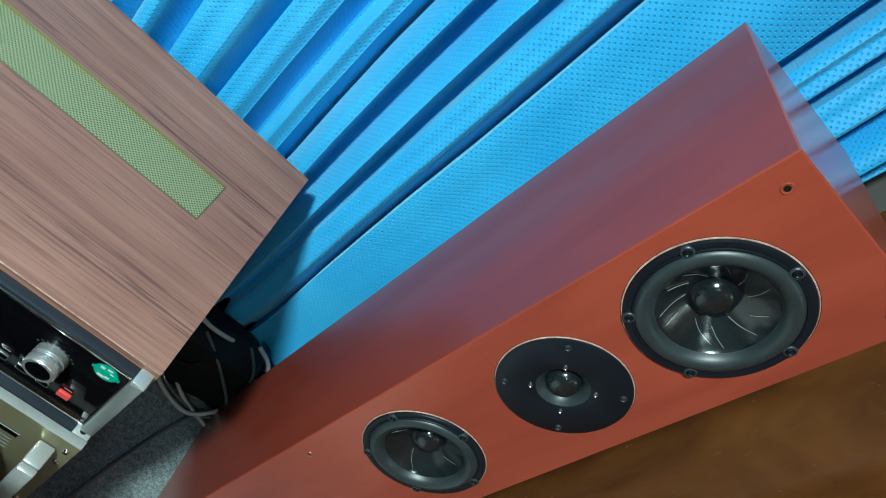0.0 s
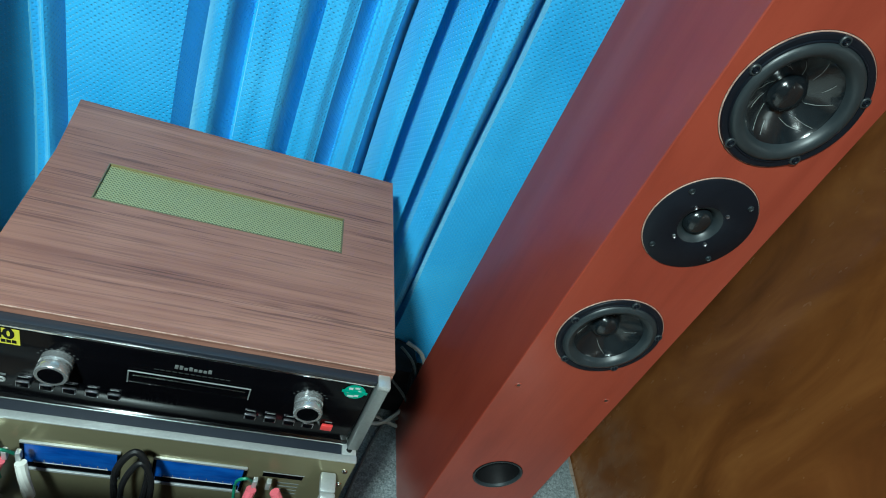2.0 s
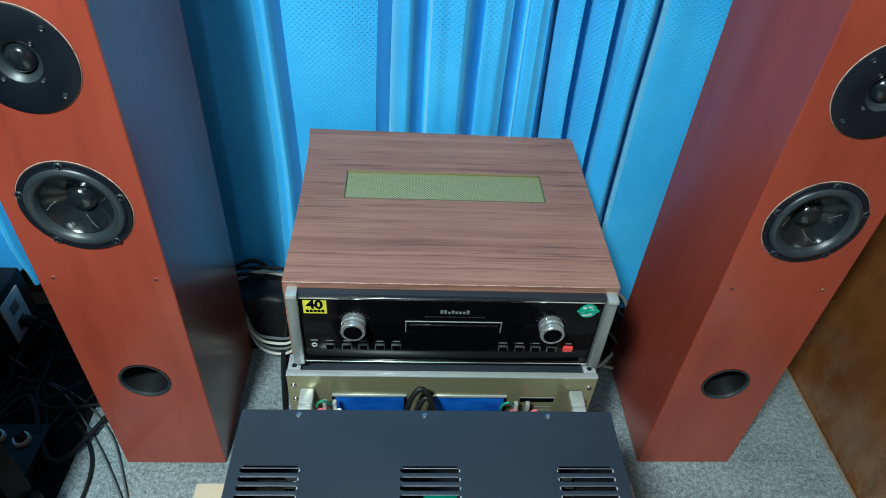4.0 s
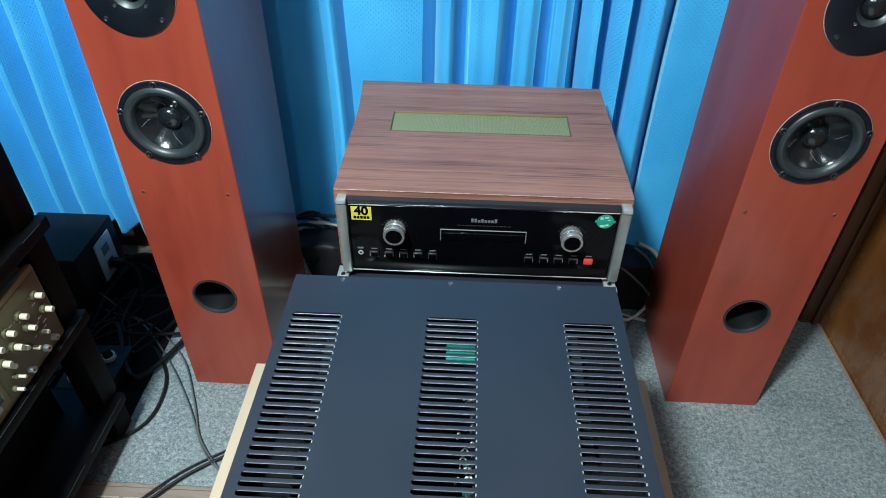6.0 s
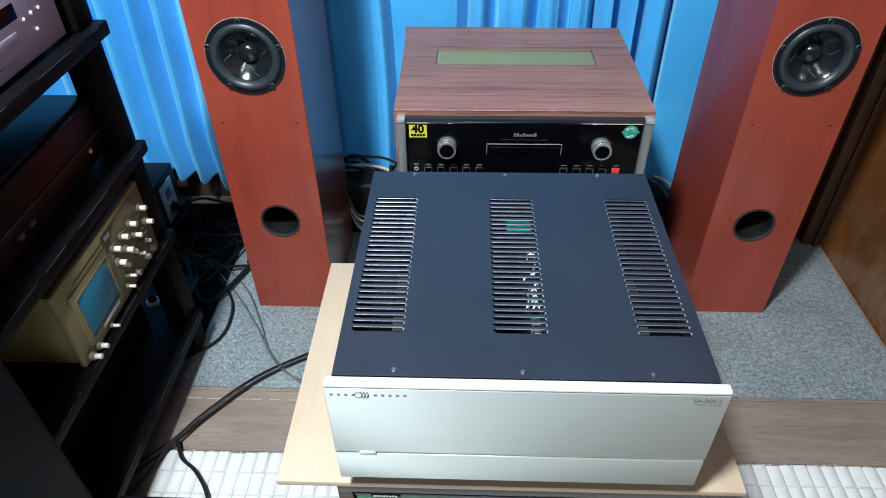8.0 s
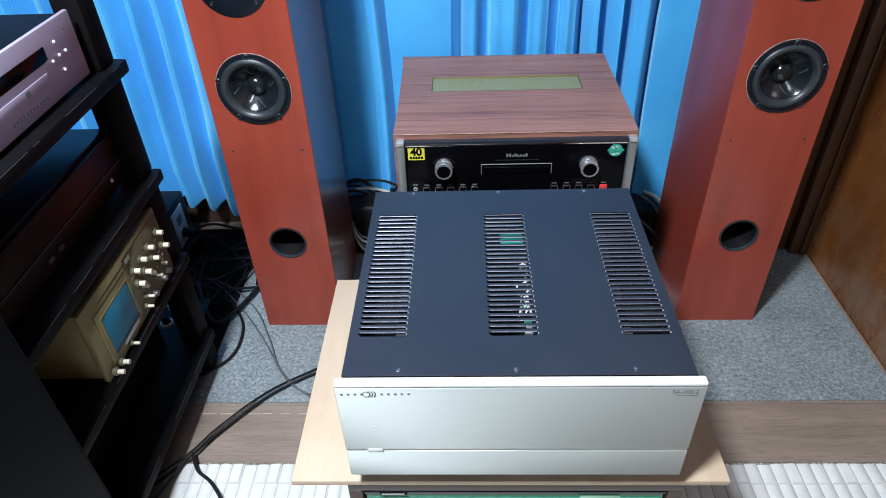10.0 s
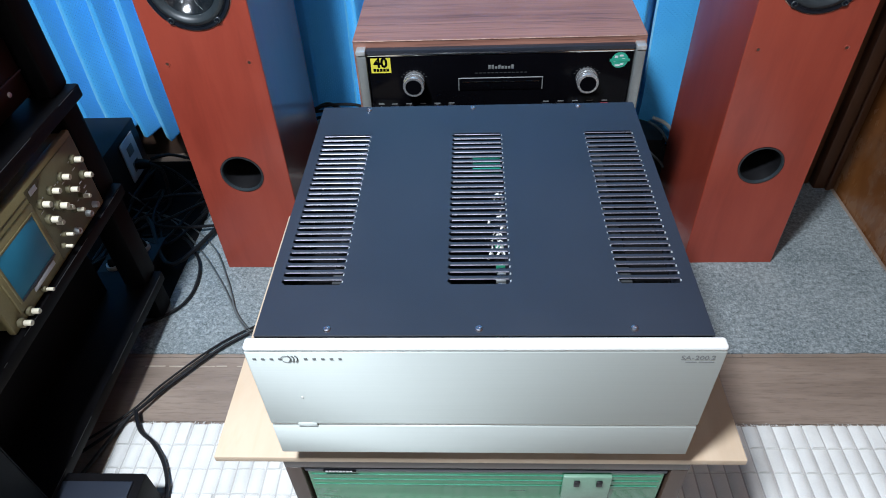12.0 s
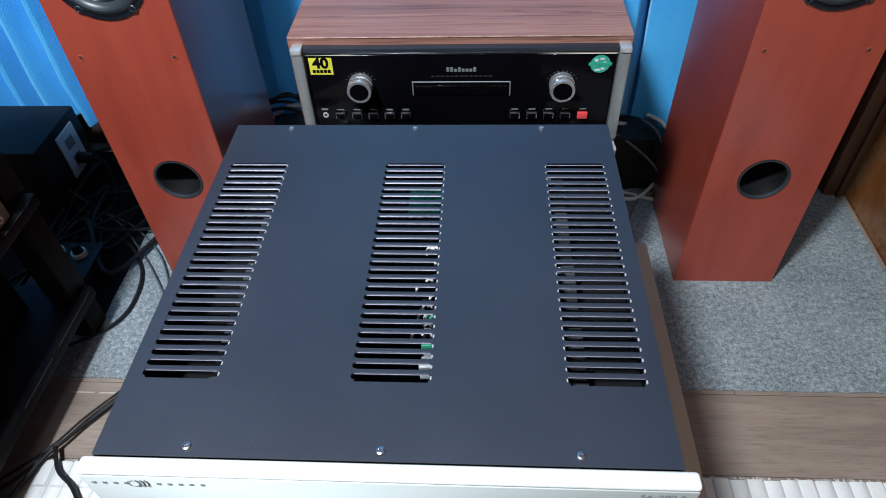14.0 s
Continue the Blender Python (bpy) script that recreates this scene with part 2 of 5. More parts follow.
LATCH = plain("pale_green_plate", (0.10, 0.20, 0.14), (0.16, 0.28, 0.20), 0.4)
BOARD_GREEN = plain("green_circuit_board", (0.008, 0.12, 0.07), (0.03, 0.27, 0.16), 0.4, 0, 0, 60, 300)
SLATE = plain("slate_grey_paint", (0.004, 0.006, 0.008), (0.007, 0.010, 0.013), 0.6, 0, 0, 4, 200, 0.05, 0.12, 0.08)
FAINT = plain("faint_print", (0.022, 0.024, 0.025), (0.038, 0.040, 0.041), 0.5)
CAP_METAL = plain("dull_cap_metal", (0.20, 0.22, 0.22), (0.30, 0.32, 0.32), 0.38, 0.6, 0, 20, 300, 0.02, 0.1)
PRINT = plain("grey_print", (0.10, 0.11, 0.11), (0.15, 0.16, 0.16), 0.5)
MARK = plain("dim_print", (0.22, 0.23, 0.24), (0.30, 0.31, 0.32), 0.4)
PALE_PRINT = plain("pale_print", (0.42, 0.43, 0.44), (0.55, 0.56, 0.57), 0.4)


def scuffed_panel():
    """Glossy brown panelling with long blurred grain and pale rub marks low down."""
    m, t, p, node, link = material("brown_wall_panel")
    v = coords(t, (1.0, 0.7, 0.35))
    a, b, c = noise_of(t, v, 9.0, 5, 0.6, 0.8), noise_of(t, v, 70.0, 3), noise_of(t, coords(t, (1, 1, 0.5)), 11.0, 5, 0.7, 0.2)
    base = ramp(t, a, [(0.25, (0.072, 0.023, 0.007)), (0.5, (0.150, 0.052, 0.014)), (0.8, (0.250, 0.098, 0.027))])
    sep = node("ShaderNodeSeparateXYZ")
    link(coords(t), sep.inputs[0])
    low = ramp(t, sep.outputs[2], [(0.02, (1, 1, 1)), (0.26, (0, 0, 0))])
    rub = calc(t, "MULTIPLY", ramp(t, c, [(0.42, (0, 0, 0)), (0.80, (1, 1, 1))]), calc(t, "MULTIPLY", low, 0.6))
    link(mixed(t, rub, base, (0.34, 0.27, 0.20)), p.inputs["Base Color"])
    link(calc(t, "ADD", calc(t, "MULTIPLY", b, 0.2), calc(t, "ADD", 0.14, calc(t, "MULTIPLY", rub, 0.4))), p.inputs["Roughness"])
    p.inputs["Coat Weight"].default_value = 0.15
    return m


WALL_PANEL = scuffed_panel()


def glass_material():
    m, t, p, node, link = material("green_cabinet_glass")
    v = coords(t, (0.6, 6, 6))
    a = noise_of(t, v, 5.0, 3)
    link(ramp(t, a, [(0.3, (0.004, 0.075, 0.030)), (0.7, (0.014, 0.150, 0.060))]), p.inputs["Base Color"])
    p.inputs["Roughness"].default_value, p.inputs["Coat Weight"].default_value = 0.12, 0.6
    return m


def meter_material():
    m, t, p, node, link = material("blue_meter_window")
    a = noise_of(t, coords(t, (1, 1, 3)), 20.0, 3)
    c = ramp(t, a, [(0.3, (0.004, 0.035, 0.20)), (0.7, (0.012, 0.085, 0.36))])
    link(c, p.inputs["Base Color"])
    link(c, p.inputs["Emission Color"])
    p.inputs["Emission Strength"].default_value = 0.12
    p.inputs["Roughness"].default_value = 0.15
    return m


GREEN_GLASS = glass_material()
METER = meter_material()


# ---- building helpers ----
def thing(name, at, label, category, group="", kind=""):
    ob = new(name)
    ob.empty_display_size = 0.03
    ob.location = at
    return tagged(ob, label, category, group, kind)


def root_of(ob):
    while ob.parent:
        ob = ob.parent
    return ob


def part(name, bm, mat, parent=None, label="", smooth=True):
    """Links a bmesh, given in world coordinates, as one mesh object, under its parent if there is one."""
    if parent is not None:
        bmesh.ops.translate(bm, verts=bm.verts, vec=-root_of(parent).location)
    me = bpy.data.meshes.new(name)
    bm.normal_update()
    bm.to_mesh(me)
    bm.free()
    me.materials.append(mat)
    if smooth:
        me.shade_smooth()
        me.set_sharp_from_angle(angle=radians(35))
    ob = new(name, me)
    ob.parent = parent
    if label:
        ob["label"] = label
    return ob


def solo(name, bm, mat, label, category, group="", kind=""):
    """A thing that is one mesh, with its origin at the middle of its base."""
    lo = Vector([min(v.co[i] for v in bm.verts) for i in range(3)])
    hi = Vector([max(v.co[i] for v in bm.verts) for i in range(3)])
    at = Vector(((lo.x + hi.x) / 2, (lo.y + hi.y) / 2, lo.z))
    bmesh.ops.translate(bm, verts=bm.verts, vec=-at)
    ob = part(name, bm, mat)
    ob.location = at
    return tagged(ob, label, category, group, kind)


def box(x0, x1, y0, y1, z0, z1, bevel=0.0, bm=None, segments=2):
    own = bm is None
    b = bmesh.new()
    bmesh.ops.create_cube(b, size=1.0)
    bmesh.ops.scale(b, verts=b.verts, vec=(x1 - x0, y1 - y0, z1 - z0))
    bmesh.ops.translate(b, verts=b.verts, vec=((x0 + x1) / 2, (y0 + y1) / 2, (z0 + z1) / 2))
    if bevel:
        bmesh.ops.bevel(b, geom=b.edges[:], offset=bevel, segments=segments, profile=0.5, affect="EDGES")
    if own:
        return b
    return joined(bm, b)


def joined(bm, other):
    me = bpy.data.meshes.new("joining")
    other.to_mesh(me)
    other.free()
    bm.from_mesh(me)
    bpy.data.meshes.remove(me)
    return bm


TO_FRONT = Matrix.Rotation(radians(90), 4, "X")
TO_SIDE = Matrix.Rotation(radians(90), 4, "Y")


def lathe(profile, segments=40, at=(0, 0, 0), turn=None):
    """Turns (radius, height) round z, then lays it by the given turn and moves it."""
    bm = bmesh.new()
    rings = []
    for r, h in profile:
        if r < 1e-6:
            rings.append([bm.verts.new((0, 0, h))])
        else:
            rings.append([bm.verts.new((r * math.cos(2 * math.pi * i / segments), r * math.sin(2 * math.pi * i / segments), h)) for i in range(segments)])
    for a, b in zip(rings, rings[1:]):
        for i in range(segments):
            j = (i + 1) % segments
            quad = [a[i % len(a)], a[j % len(a)], b[j % len(b)], b[i % len(b)]]
            corners = []
            for v in quad:
                if v not in corners:
                    corners.append(v)
            if len(corners) > 2:
                bm.faces.new(corners)
    bmesh.ops.recalc_face_normals(bm, faces=bm.faces)
    if turn is not None:
        bmesh.ops.transform(bm, matrix=turn, verts=bm.verts)
    bmesh.ops.translate(bm, verts=bm.verts, vec=at)
    return bm


def tube(points, radius, sides=8, smooth_steps=6):
    """A round cord along a smooth line through the points."""
    pts = [Vector(p) for p in points]
    line = []
    for i in range(len(pts) - 1):
        p0, p1, p2, p3 = pts[max(i - 1, 0)], pts[i], pts[i + 1], pts[min(i + 2, len(pts) - 1)]
        for k in range(smooth_steps):
            u = k / smooth_steps
            line.append(0.5 * (2 * p1 + (p2 - p0) * u + (2 * p0 - 5 * p1 + 4 * p2 - p3) * u * u + (3 * p1 - p0 - 3 * p2 + p3) * u ** 3))
    line.append(pts[-1])
    bm = bmesh.new()
    rings = []
    for i, p in enumerate(line):
        d = (line[min(i + 1, len(line) - 1)] - line[max(i - 1, 0)]).normalized()
        side = d.cross(Vector((0, 0, 1)))
        side = side.normalized() if side.length > 1e-3 else Vector((1, 0, 0))
        up = side.cross(d)
        rings.append([bm.verts.new(p + radius * (math.cos(a) * side + math.sin(a) * up)) for a in [2 * math.pi * k / sides for k in range(sides)]])
    for a, b in zip(rings, rings[1:]):
        for k in range(sides):
            bm.faces.new((a[k], a[(k + 1) % sides], b[(k + 1) % sides], b[k]))
    bm.faces.new(rings[0])
    bm.faces.new(rings[-1])
    bmesh.ops.recalc_face_normals(bm, faces=bm.faces)
    return bm


def cable(points, radius, mat, label, group=""):
    return solo("cable", tube(points, radius), mat, label, "cable", group)


def lettering(words, size, at, turn, mat, parent, name="lettering", label="", bold=0.0):
    curve = bpy.data.curves.new("words", "FONT")
    curve.body, curve.size, curve.align_x, curve.align_y, curve.extrude = words, size, "CENTER", "CENTER", 0.0002
    curve.offset = bold
    holder = bpy.data.objects.new("words", curve)
    me = bpy.data.meshes.new_from_object(holder)
    bpy.data.objects.remove(holder)
    bm = bmesh.new()
    bm.from_mesh(me)
    bmesh.ops.transform(bm, matrix=Matrix.Translation(at) @ turn, verts=bm.verts)
    return part(name, bm, mat, parent, label, False)


def holed_plate(bm, x0, x1, z0, z1, y, cx, cz, r, depth, n=64):
    """A cell of an upright plate with a round hole and the hole's wall."""
    angles = [2 * math.pi * i / n for i in range(n)]
    edge = []
    for a in angles:
        c, s = math.cos(a), math.sin(a)
        k = min([(x1 - cx) / c if c > 1e-9 else (x0 - cx) / c if c < -1e-9 else 1e9, (z1 - cz) / s if s > 1e-9 else (z0 - cz) / s if s < -1e-9 else 1e9])
        edge.append([cx + k * c, cz + k * s])
    for px, pz in ((x0, z0), (x0, z1), (x1, z0), (x1, z1)):
        i = min(range(n), key=lambda q: (edge[q][0] - px) ** 2 + (edge[q][1] - pz) ** 2)
        edge[i] = [px, pz]
    outer = [bm.verts.new((p[0], y, p[1])) for p in edge]
    inner = [bm.verts.new((cx + r * math.cos(a), y, cz + r * math.sin(a))) for a in angles]
    back = [bm.verts.new((cx + r * math.cos(a), y + depth, cz + r * math.sin(a))) for a in angles]
    for i in range(n):
        j = (i + 1) % n
        bm.faces.new((outer[i], outer[j], inner[j], inner[i]))
        bm.faces.new((inner[i], inner[j], back[j], back[i]))


# ---- the room ----
def setting(name, bm, mat, label):
    ob = part(name, bm, mat)
    return tagged(ob, label, "", "", "structure")


X0, X1, Y0, Y1, TOP = -1.9, 0.90, -2.9, 1.10, 2.42
setting("floor", box(X0, X1, Y0, Y1, -0.06, -0.012), DARK_WOOD, "dark wooden sub-floor under the boards")
setting("ceiling", box(X0, X1, Y0, Y1, TOP, TOP + 0.06), CEILING_PAINT, "plain pale grey ceiling")
setting("wall_north", box(X0, X1, Y1, Y1 + 0.1, -0.06, TOP), PAINT, "grey-beige wall behind the blue curtain")
setting("wall_west", box(X0 - 0.1, X0, Y0, Y1, -0.06, TOP), PAINT, "plain grey-beige wall")
setting("wall_south", box(X0, X1, Y0 - 0.1, Y0, -0.06, TOP), PAINT, "plain grey-beige wall")
setting("wall_east", box(X1, X1 + 0.08, Y0, Y1, -0.06, TOP), WALL_PANEL, "glossy brown wooden wall panel, scuffed near the floor")

# casing beside the curtain: a flat board with a raised bead
casing = tagged(part("trim", box(0.845, 0.897, 0.885, 0.925, -0.01, TOP, 0.003), CASING), "dark brown wooden casing beside the curtain", "", "", "structure")
tagged(part("trim", box(0.80, 0.842, 0.905, 0.935, -0.01, TOP, 0.006), CASING), "dark brown inner casing board", "", "", "structure")
tagged(part("trim", box(0.872, 0.884, 0.876, 0.886, -0.01, TOP, 0.003), CASING), "raised bead on the casing", "", "", "structure")

tagged(part("baseboard", box(X0, 0.795, 1.087, 1.0995, -0.011, 0.24, 0.002), DARK_WOOD), "dark skirting board below the window wall", "", "", "structure")

# carpet of grey felt with an uneven edge
def felt(name, x0, x1, y0, y1, z0, z1, step, rag, mat, label):
    bm = bmesh.new()
    nx, ny = int((x1 - x0) / step), int((y1 - y0) / step)
    rows = []
    for j in range(ny + 1):
        row = []
        for i in range(nx + 1):
            x, y = x0 + (x1 - x0) * i / nx, y0 + (y1 - y0) * j / ny
            if i in (0, nx):
                x += rag * noise.noise((0, y * 40, 3))
            if j in (0, ny):
                y += rag * noise.noise((x * 40, 0, 7)) + rag * 0.6 * noise.noise((x * 140, 0, 1))
            row.append(bm.verts.new((x, y, z1 + 0.0015 * noise.noise((x * 12, y * 12, 0)))))
        rows.append(row)
    for j in range(ny):
        for i in range(nx):
            bm.faces.new((rows[j][i], rows[j][i + 1], rows[j + 1][i + 1], rows[j + 1][i]))
    rim = [e for e in bm.edges if e.is_boundary]
    made = bmesh.ops.extrude_edge_only(bm, edges=rim)["geom"]
    for v in made:
        if isinstance(v, bmesh.types.BMVert):
            v.co.z = z0
    bmesh.ops.recalc_face_normals(bm, faces=bm.faces)
    return tagged(part(name, bm, mat), label, "carpet", "", "structure")


felt("carpet", -0.735, 0.886, 0.362, 1.06, -0.012, 0.0, 0.02, 0.004, CARPET, "grey speckled felt carpet under the loudspeakers")


# ---- blue curtain ----
def curtain(x0, x1, creases, bottom, label, seed):
    rnd = random.Random(seed)
    ends = [(x0, 0.0)] + creases + [(x1, 0.0)]
    profile = []
    for (a, _), (b, slot) in zip(ends, ends[1:]):
        w = b - a
        depth = rnd.uniform(0.046, 0.060) + 0.10 * w
        crest, foot = rnd.uniform(0.42, 0.58), rnd.uniform(0.68, 0.82)
        for k in range(18):
            u = k / 18
            x = a + w * u
            if slot < 0:
                y = 1.064 + 0.007 * math.sin(2 * math.pi * u + a * 30)
            elif slot:
                # a broad flat panel that ends in a narrow deep pleat
                u = (k / 11) * (1 - slot / w) if k <= 11 else 1 - slot / w + (k - 11) / 7 * slot / w
                v = u / (1 - slot / w)
                if v <= 1:
                    y = 1.012 - 0.010 * math.sin(math.pi * v) - 0.005 * math.sin(3 * math.pi * v + a * 20)
                else:
                    y = 1.012 + 0.066 * math.sin(math.pi * (k - 11) / 7) ** 0.7
                x = a + w * u + (0.020 * math.sin(math.pi * (k - 11) / 7) if v > 1 else 0.0)
            elif u < crest:
                y = 1.052 - depth * math.sin(math.pi / 2 * u / crest) ** 0.75
            elif u < foot:
                v = (u - crest) / (foot - crest)
                y = 1.052 - depth * (1 - v * v * (3 - 2 * v))
            else:
                y = 1.052 + 0.016 * math.sin(math.pi * (u - foot) / (1 - foot))
            profile.append((x, y - 0.004 * math.sin(u * 9 + seed + a * 40)))
    profile.append((x1, 1.04))
    bm = bmesh.new()
    uv = bm.loops.layers.uv.new("cloth")
    arc = [0.0]
    for p, q in zip(profile, profile[1:]):
        arc.append(arc[-1] + math.dist(p, q))
    levels = [0, 0.004, 0.03, 0.07, 0.12, 0.2, 0.3, 0.42, 0.55, 0.7, 0.85, 1.0, 1.2, 1.5, 1.9, 2.3]
    rows = []
    for z in levels:
        row = []
        for x, y in profile:
            hem = bottom - 0.045 * min(1.0, max(0.0, (x - 0.36) * 20)) + 0.035 * noise.noise((x * 6, seed, 0)) + 0.012 * noise.noise((x * 25, seed, 2))
            zz = hem + (2.38 - hem) * z / 2.3
            sway = 0.012 * noise.noise((x * 5, zz * 2.2, seed)) + 0.02 * max(0, 0.5 - zz) * noise.noise((x * 9, zz * 6, seed + 5))
            row.append(bm.verts.new((x + sway, y + 0.5 * sway + 0.008 * noise.noise((x * 16, zz * 5, seed + 9)), zz)))
        rows.append(row)
    for j in range(len(rows) - 1):
        for i in range(len(profile) - 1):
            f = bm.faces.new((rows[j][i], rows[j][i + 1], rows[j + 1][i + 1], rows[j + 1][i]))
            for loop, (ii, jj) in zip(f.loops, ((i, j), (i + 1, j), (i + 1, j + 1), (i, j + 1))):
                loop[uv].uv = (arc[ii], rows[jj][ii].co.z)
    ob = part("curtain", bm, CLOTH)
    sol = ob.modifiers.new("thickness", "SOLIDIFY")
    sol.thickness = 0.0015
    return tagged(ob, label, "curtain")


SOFT = (-1.75, -1.62, -1.5, -1.38, -1.26, -1.14, -1.06, -0.985, -0.91, -0.845, -0.79, -0.70, -0.60)
PLEATS = ((-0.50, -1), (-0.41, -1), (-0.310, -1), (-0.258, 0.020), (-0.070, 0.024), (-0.002, 0), (0.088, 0.025), (0.166, 0.027), (0.228, 0.022), (0.285, 0), (0.345, 0), (0.405, 0.014), (0.585, 0.02), (0.65, 0.022), (0.725, 0.022))
curtain(-1.88, 0.795, [(x, 0) for x in SOFT] + list(PLEATS), 0.105, "bright blue patterned curtain hanging in deep folds to near the floor", 3)


# ---- loudspeakers ----
def screw_head(x, y, z, r, parent, mat=None):
    bm = lathe([(0, 0.0016), (r * 0.35, 0.0016), (r * 0.45, 0.0006), (r * 0.8, 0.0018), (r, 0.0004), (r, -0.002)], 14, (x, y, z), TO_FRONT)
    return part("screw", bm, mat or BASKET, parent)


def woofer(parent, cx, cz, y, r, turn, scarred):
    base = part("woofer", lathe([(r * 0.86, -0.004), (r * 0.872, 0.0018), (r * 0.882, 0.0046), (r * 0.895, 0.0046), (r * 0.905, 0.0030), (r * 0.95, 0.0036), (r * 0.985, 0.0032), (r, 0.0014), (r, -0.004)], 64, (cx, y, cz), TO_FRONT), BASKET, parent, "black cast driver frame")
    part("rim", lathe([(r * 1.0, 0.0009), (r * 1.009, 0.0008), (r * 1.016, 0.0)], 64, (cx, y, cz), TO_FRONT), RAW_EDGE, base, "chipped pale rim of the cut-out")
    part("surround", lathe([(r * 0.885, 0.0015), (r * 0.875, 0.0040), (r * 0.84, 0.0064), (r * 0.78, 0.0078), (r * 0.72, 0.0064), (r * 0.675, 0.0028), (r * 0.645, -0.0015)], 64, (cx, y, cz), TO_FRONT), SURROUND, base, "dark rubber roll surround")
    cone = part("cone", lathe([(r * 0.65, -0.001), (r * 0.61, -0.0045), (r * 0.45, -0.0125), (r * 0.26, -0.0215)], 64, (cx, y, cz), TO_FRONT), CONE, base, "glossy dark cone")
    part("dust_cap", lathe([(r * 0.275, -0.0205), (r * 0.24, -0.0150), (r * 0.17, -0.0112), (r * 0.08, -0.0094), (0, -0.0088)], 40, (cx, y, cz), TO_FRONT), CONE, base, "domed glossy dust cap")
    if scarred:
        for k in range(scarred):
            a = k * 2 * math.pi / scarred + turn
            p, q = a, a + (0.36, 0.16, 0.48, 0.26)[k % 4] + 0.09 * math.sin(k * 2.3)
            r0, r1 = r * (0.31, 0.42, 0.34, 0.38)[k % 4], r * (0.585, 0.56, 0.60)[(k + 1) % 3]
            def on(rr, ang):
                h = -0.0215 + (rr / r - 0.26) / 0.34 * 0.0170
                return (cx + rr * math.cos(ang), y - h - 0.0005, cz + rr * math.sin(ang))
            part("scratch", tube([on(r0, p), on((r0 + r1) / 2, (p + q) / 2), on(r1, q)], 0.00026, 5, 3), SCRATCH, cone)
    for k in range(5):
        a = turn + k * 2 * math.pi / 5
        part("boss", lathe([(r * 0.078, 0.0), (r * 0.078, 0.0048), (r * 0.066, 0.0056), (r * 0.052, 0.0056), (r * 0.050, 0.004), (0, 0.004)], 18, (cx + r * 0.925 * math.cos(a), y, cz + r * 0.925 * math.sin(a)), TO_FRONT), SURROUND, base, "raised screw boss")
        screw_head(cx + r * 0.925 * math.cos(a), y - 0.0045, cz + r * 0.925 * math.sin(a), r * 0.046, base)
    return base


def tweeter(parent, cx, cz, y, r):
    base = part("tweeter", lathe([(r * 0.40, 0.0012), (r * 0.46, 0.0024), (r * 0.52, 0.0030), (r * 0.97, 0.0030), (r, 0.0018), (r, -0.004)], 64, (cx, y, cz), TO_FRONT), BASKET, parent, "flat black tweeter plate")
    part("rim", lathe([(r * 1.0, 0.0009), (r * 1.009, 0.0008), (r * 1.016, 0.0)], 64, (cx, y, cz), TO_FRONT), RAW_EDGE, base, "chipped pale rim of the cut-out")
    part("horn", lathe([(r * 0.41, 0.0014), (r * 0.36, -0.0010), (r * 0.31, -0.0042), (r * 0.275, -0.0075), (r * 0.270, -0.010)], 40, (cx, y, cz), TO_FRONT), SURROUND, base, "shallow flared horn")
    part("dome", lathe([(r * 0.268, -0.0085), (r * 0.245, -0.0035), (r * 0.18, 0.0008), (r * 0.09, 0.0028), (0, 0.0034)], 32, (cx, y, cz), TO_FRONT), CONE, base, "glossy domed diaphragm")
    for k in range(4):
        a = k * math.pi / 2 + math.pi / 4
        screw_head(cx + r * 0.86 * math.cos(a), y - 0.0030, cz + r * 0.86 * math.sin(a), r * 0.055, base, SURROUND)
        screw_head(cx + r * 0.47 * math.cos(a), y - 0.0030, cz + r * 0.47 * math.sin(a), r * 0.036, base, BARE_EDGE)
    return base


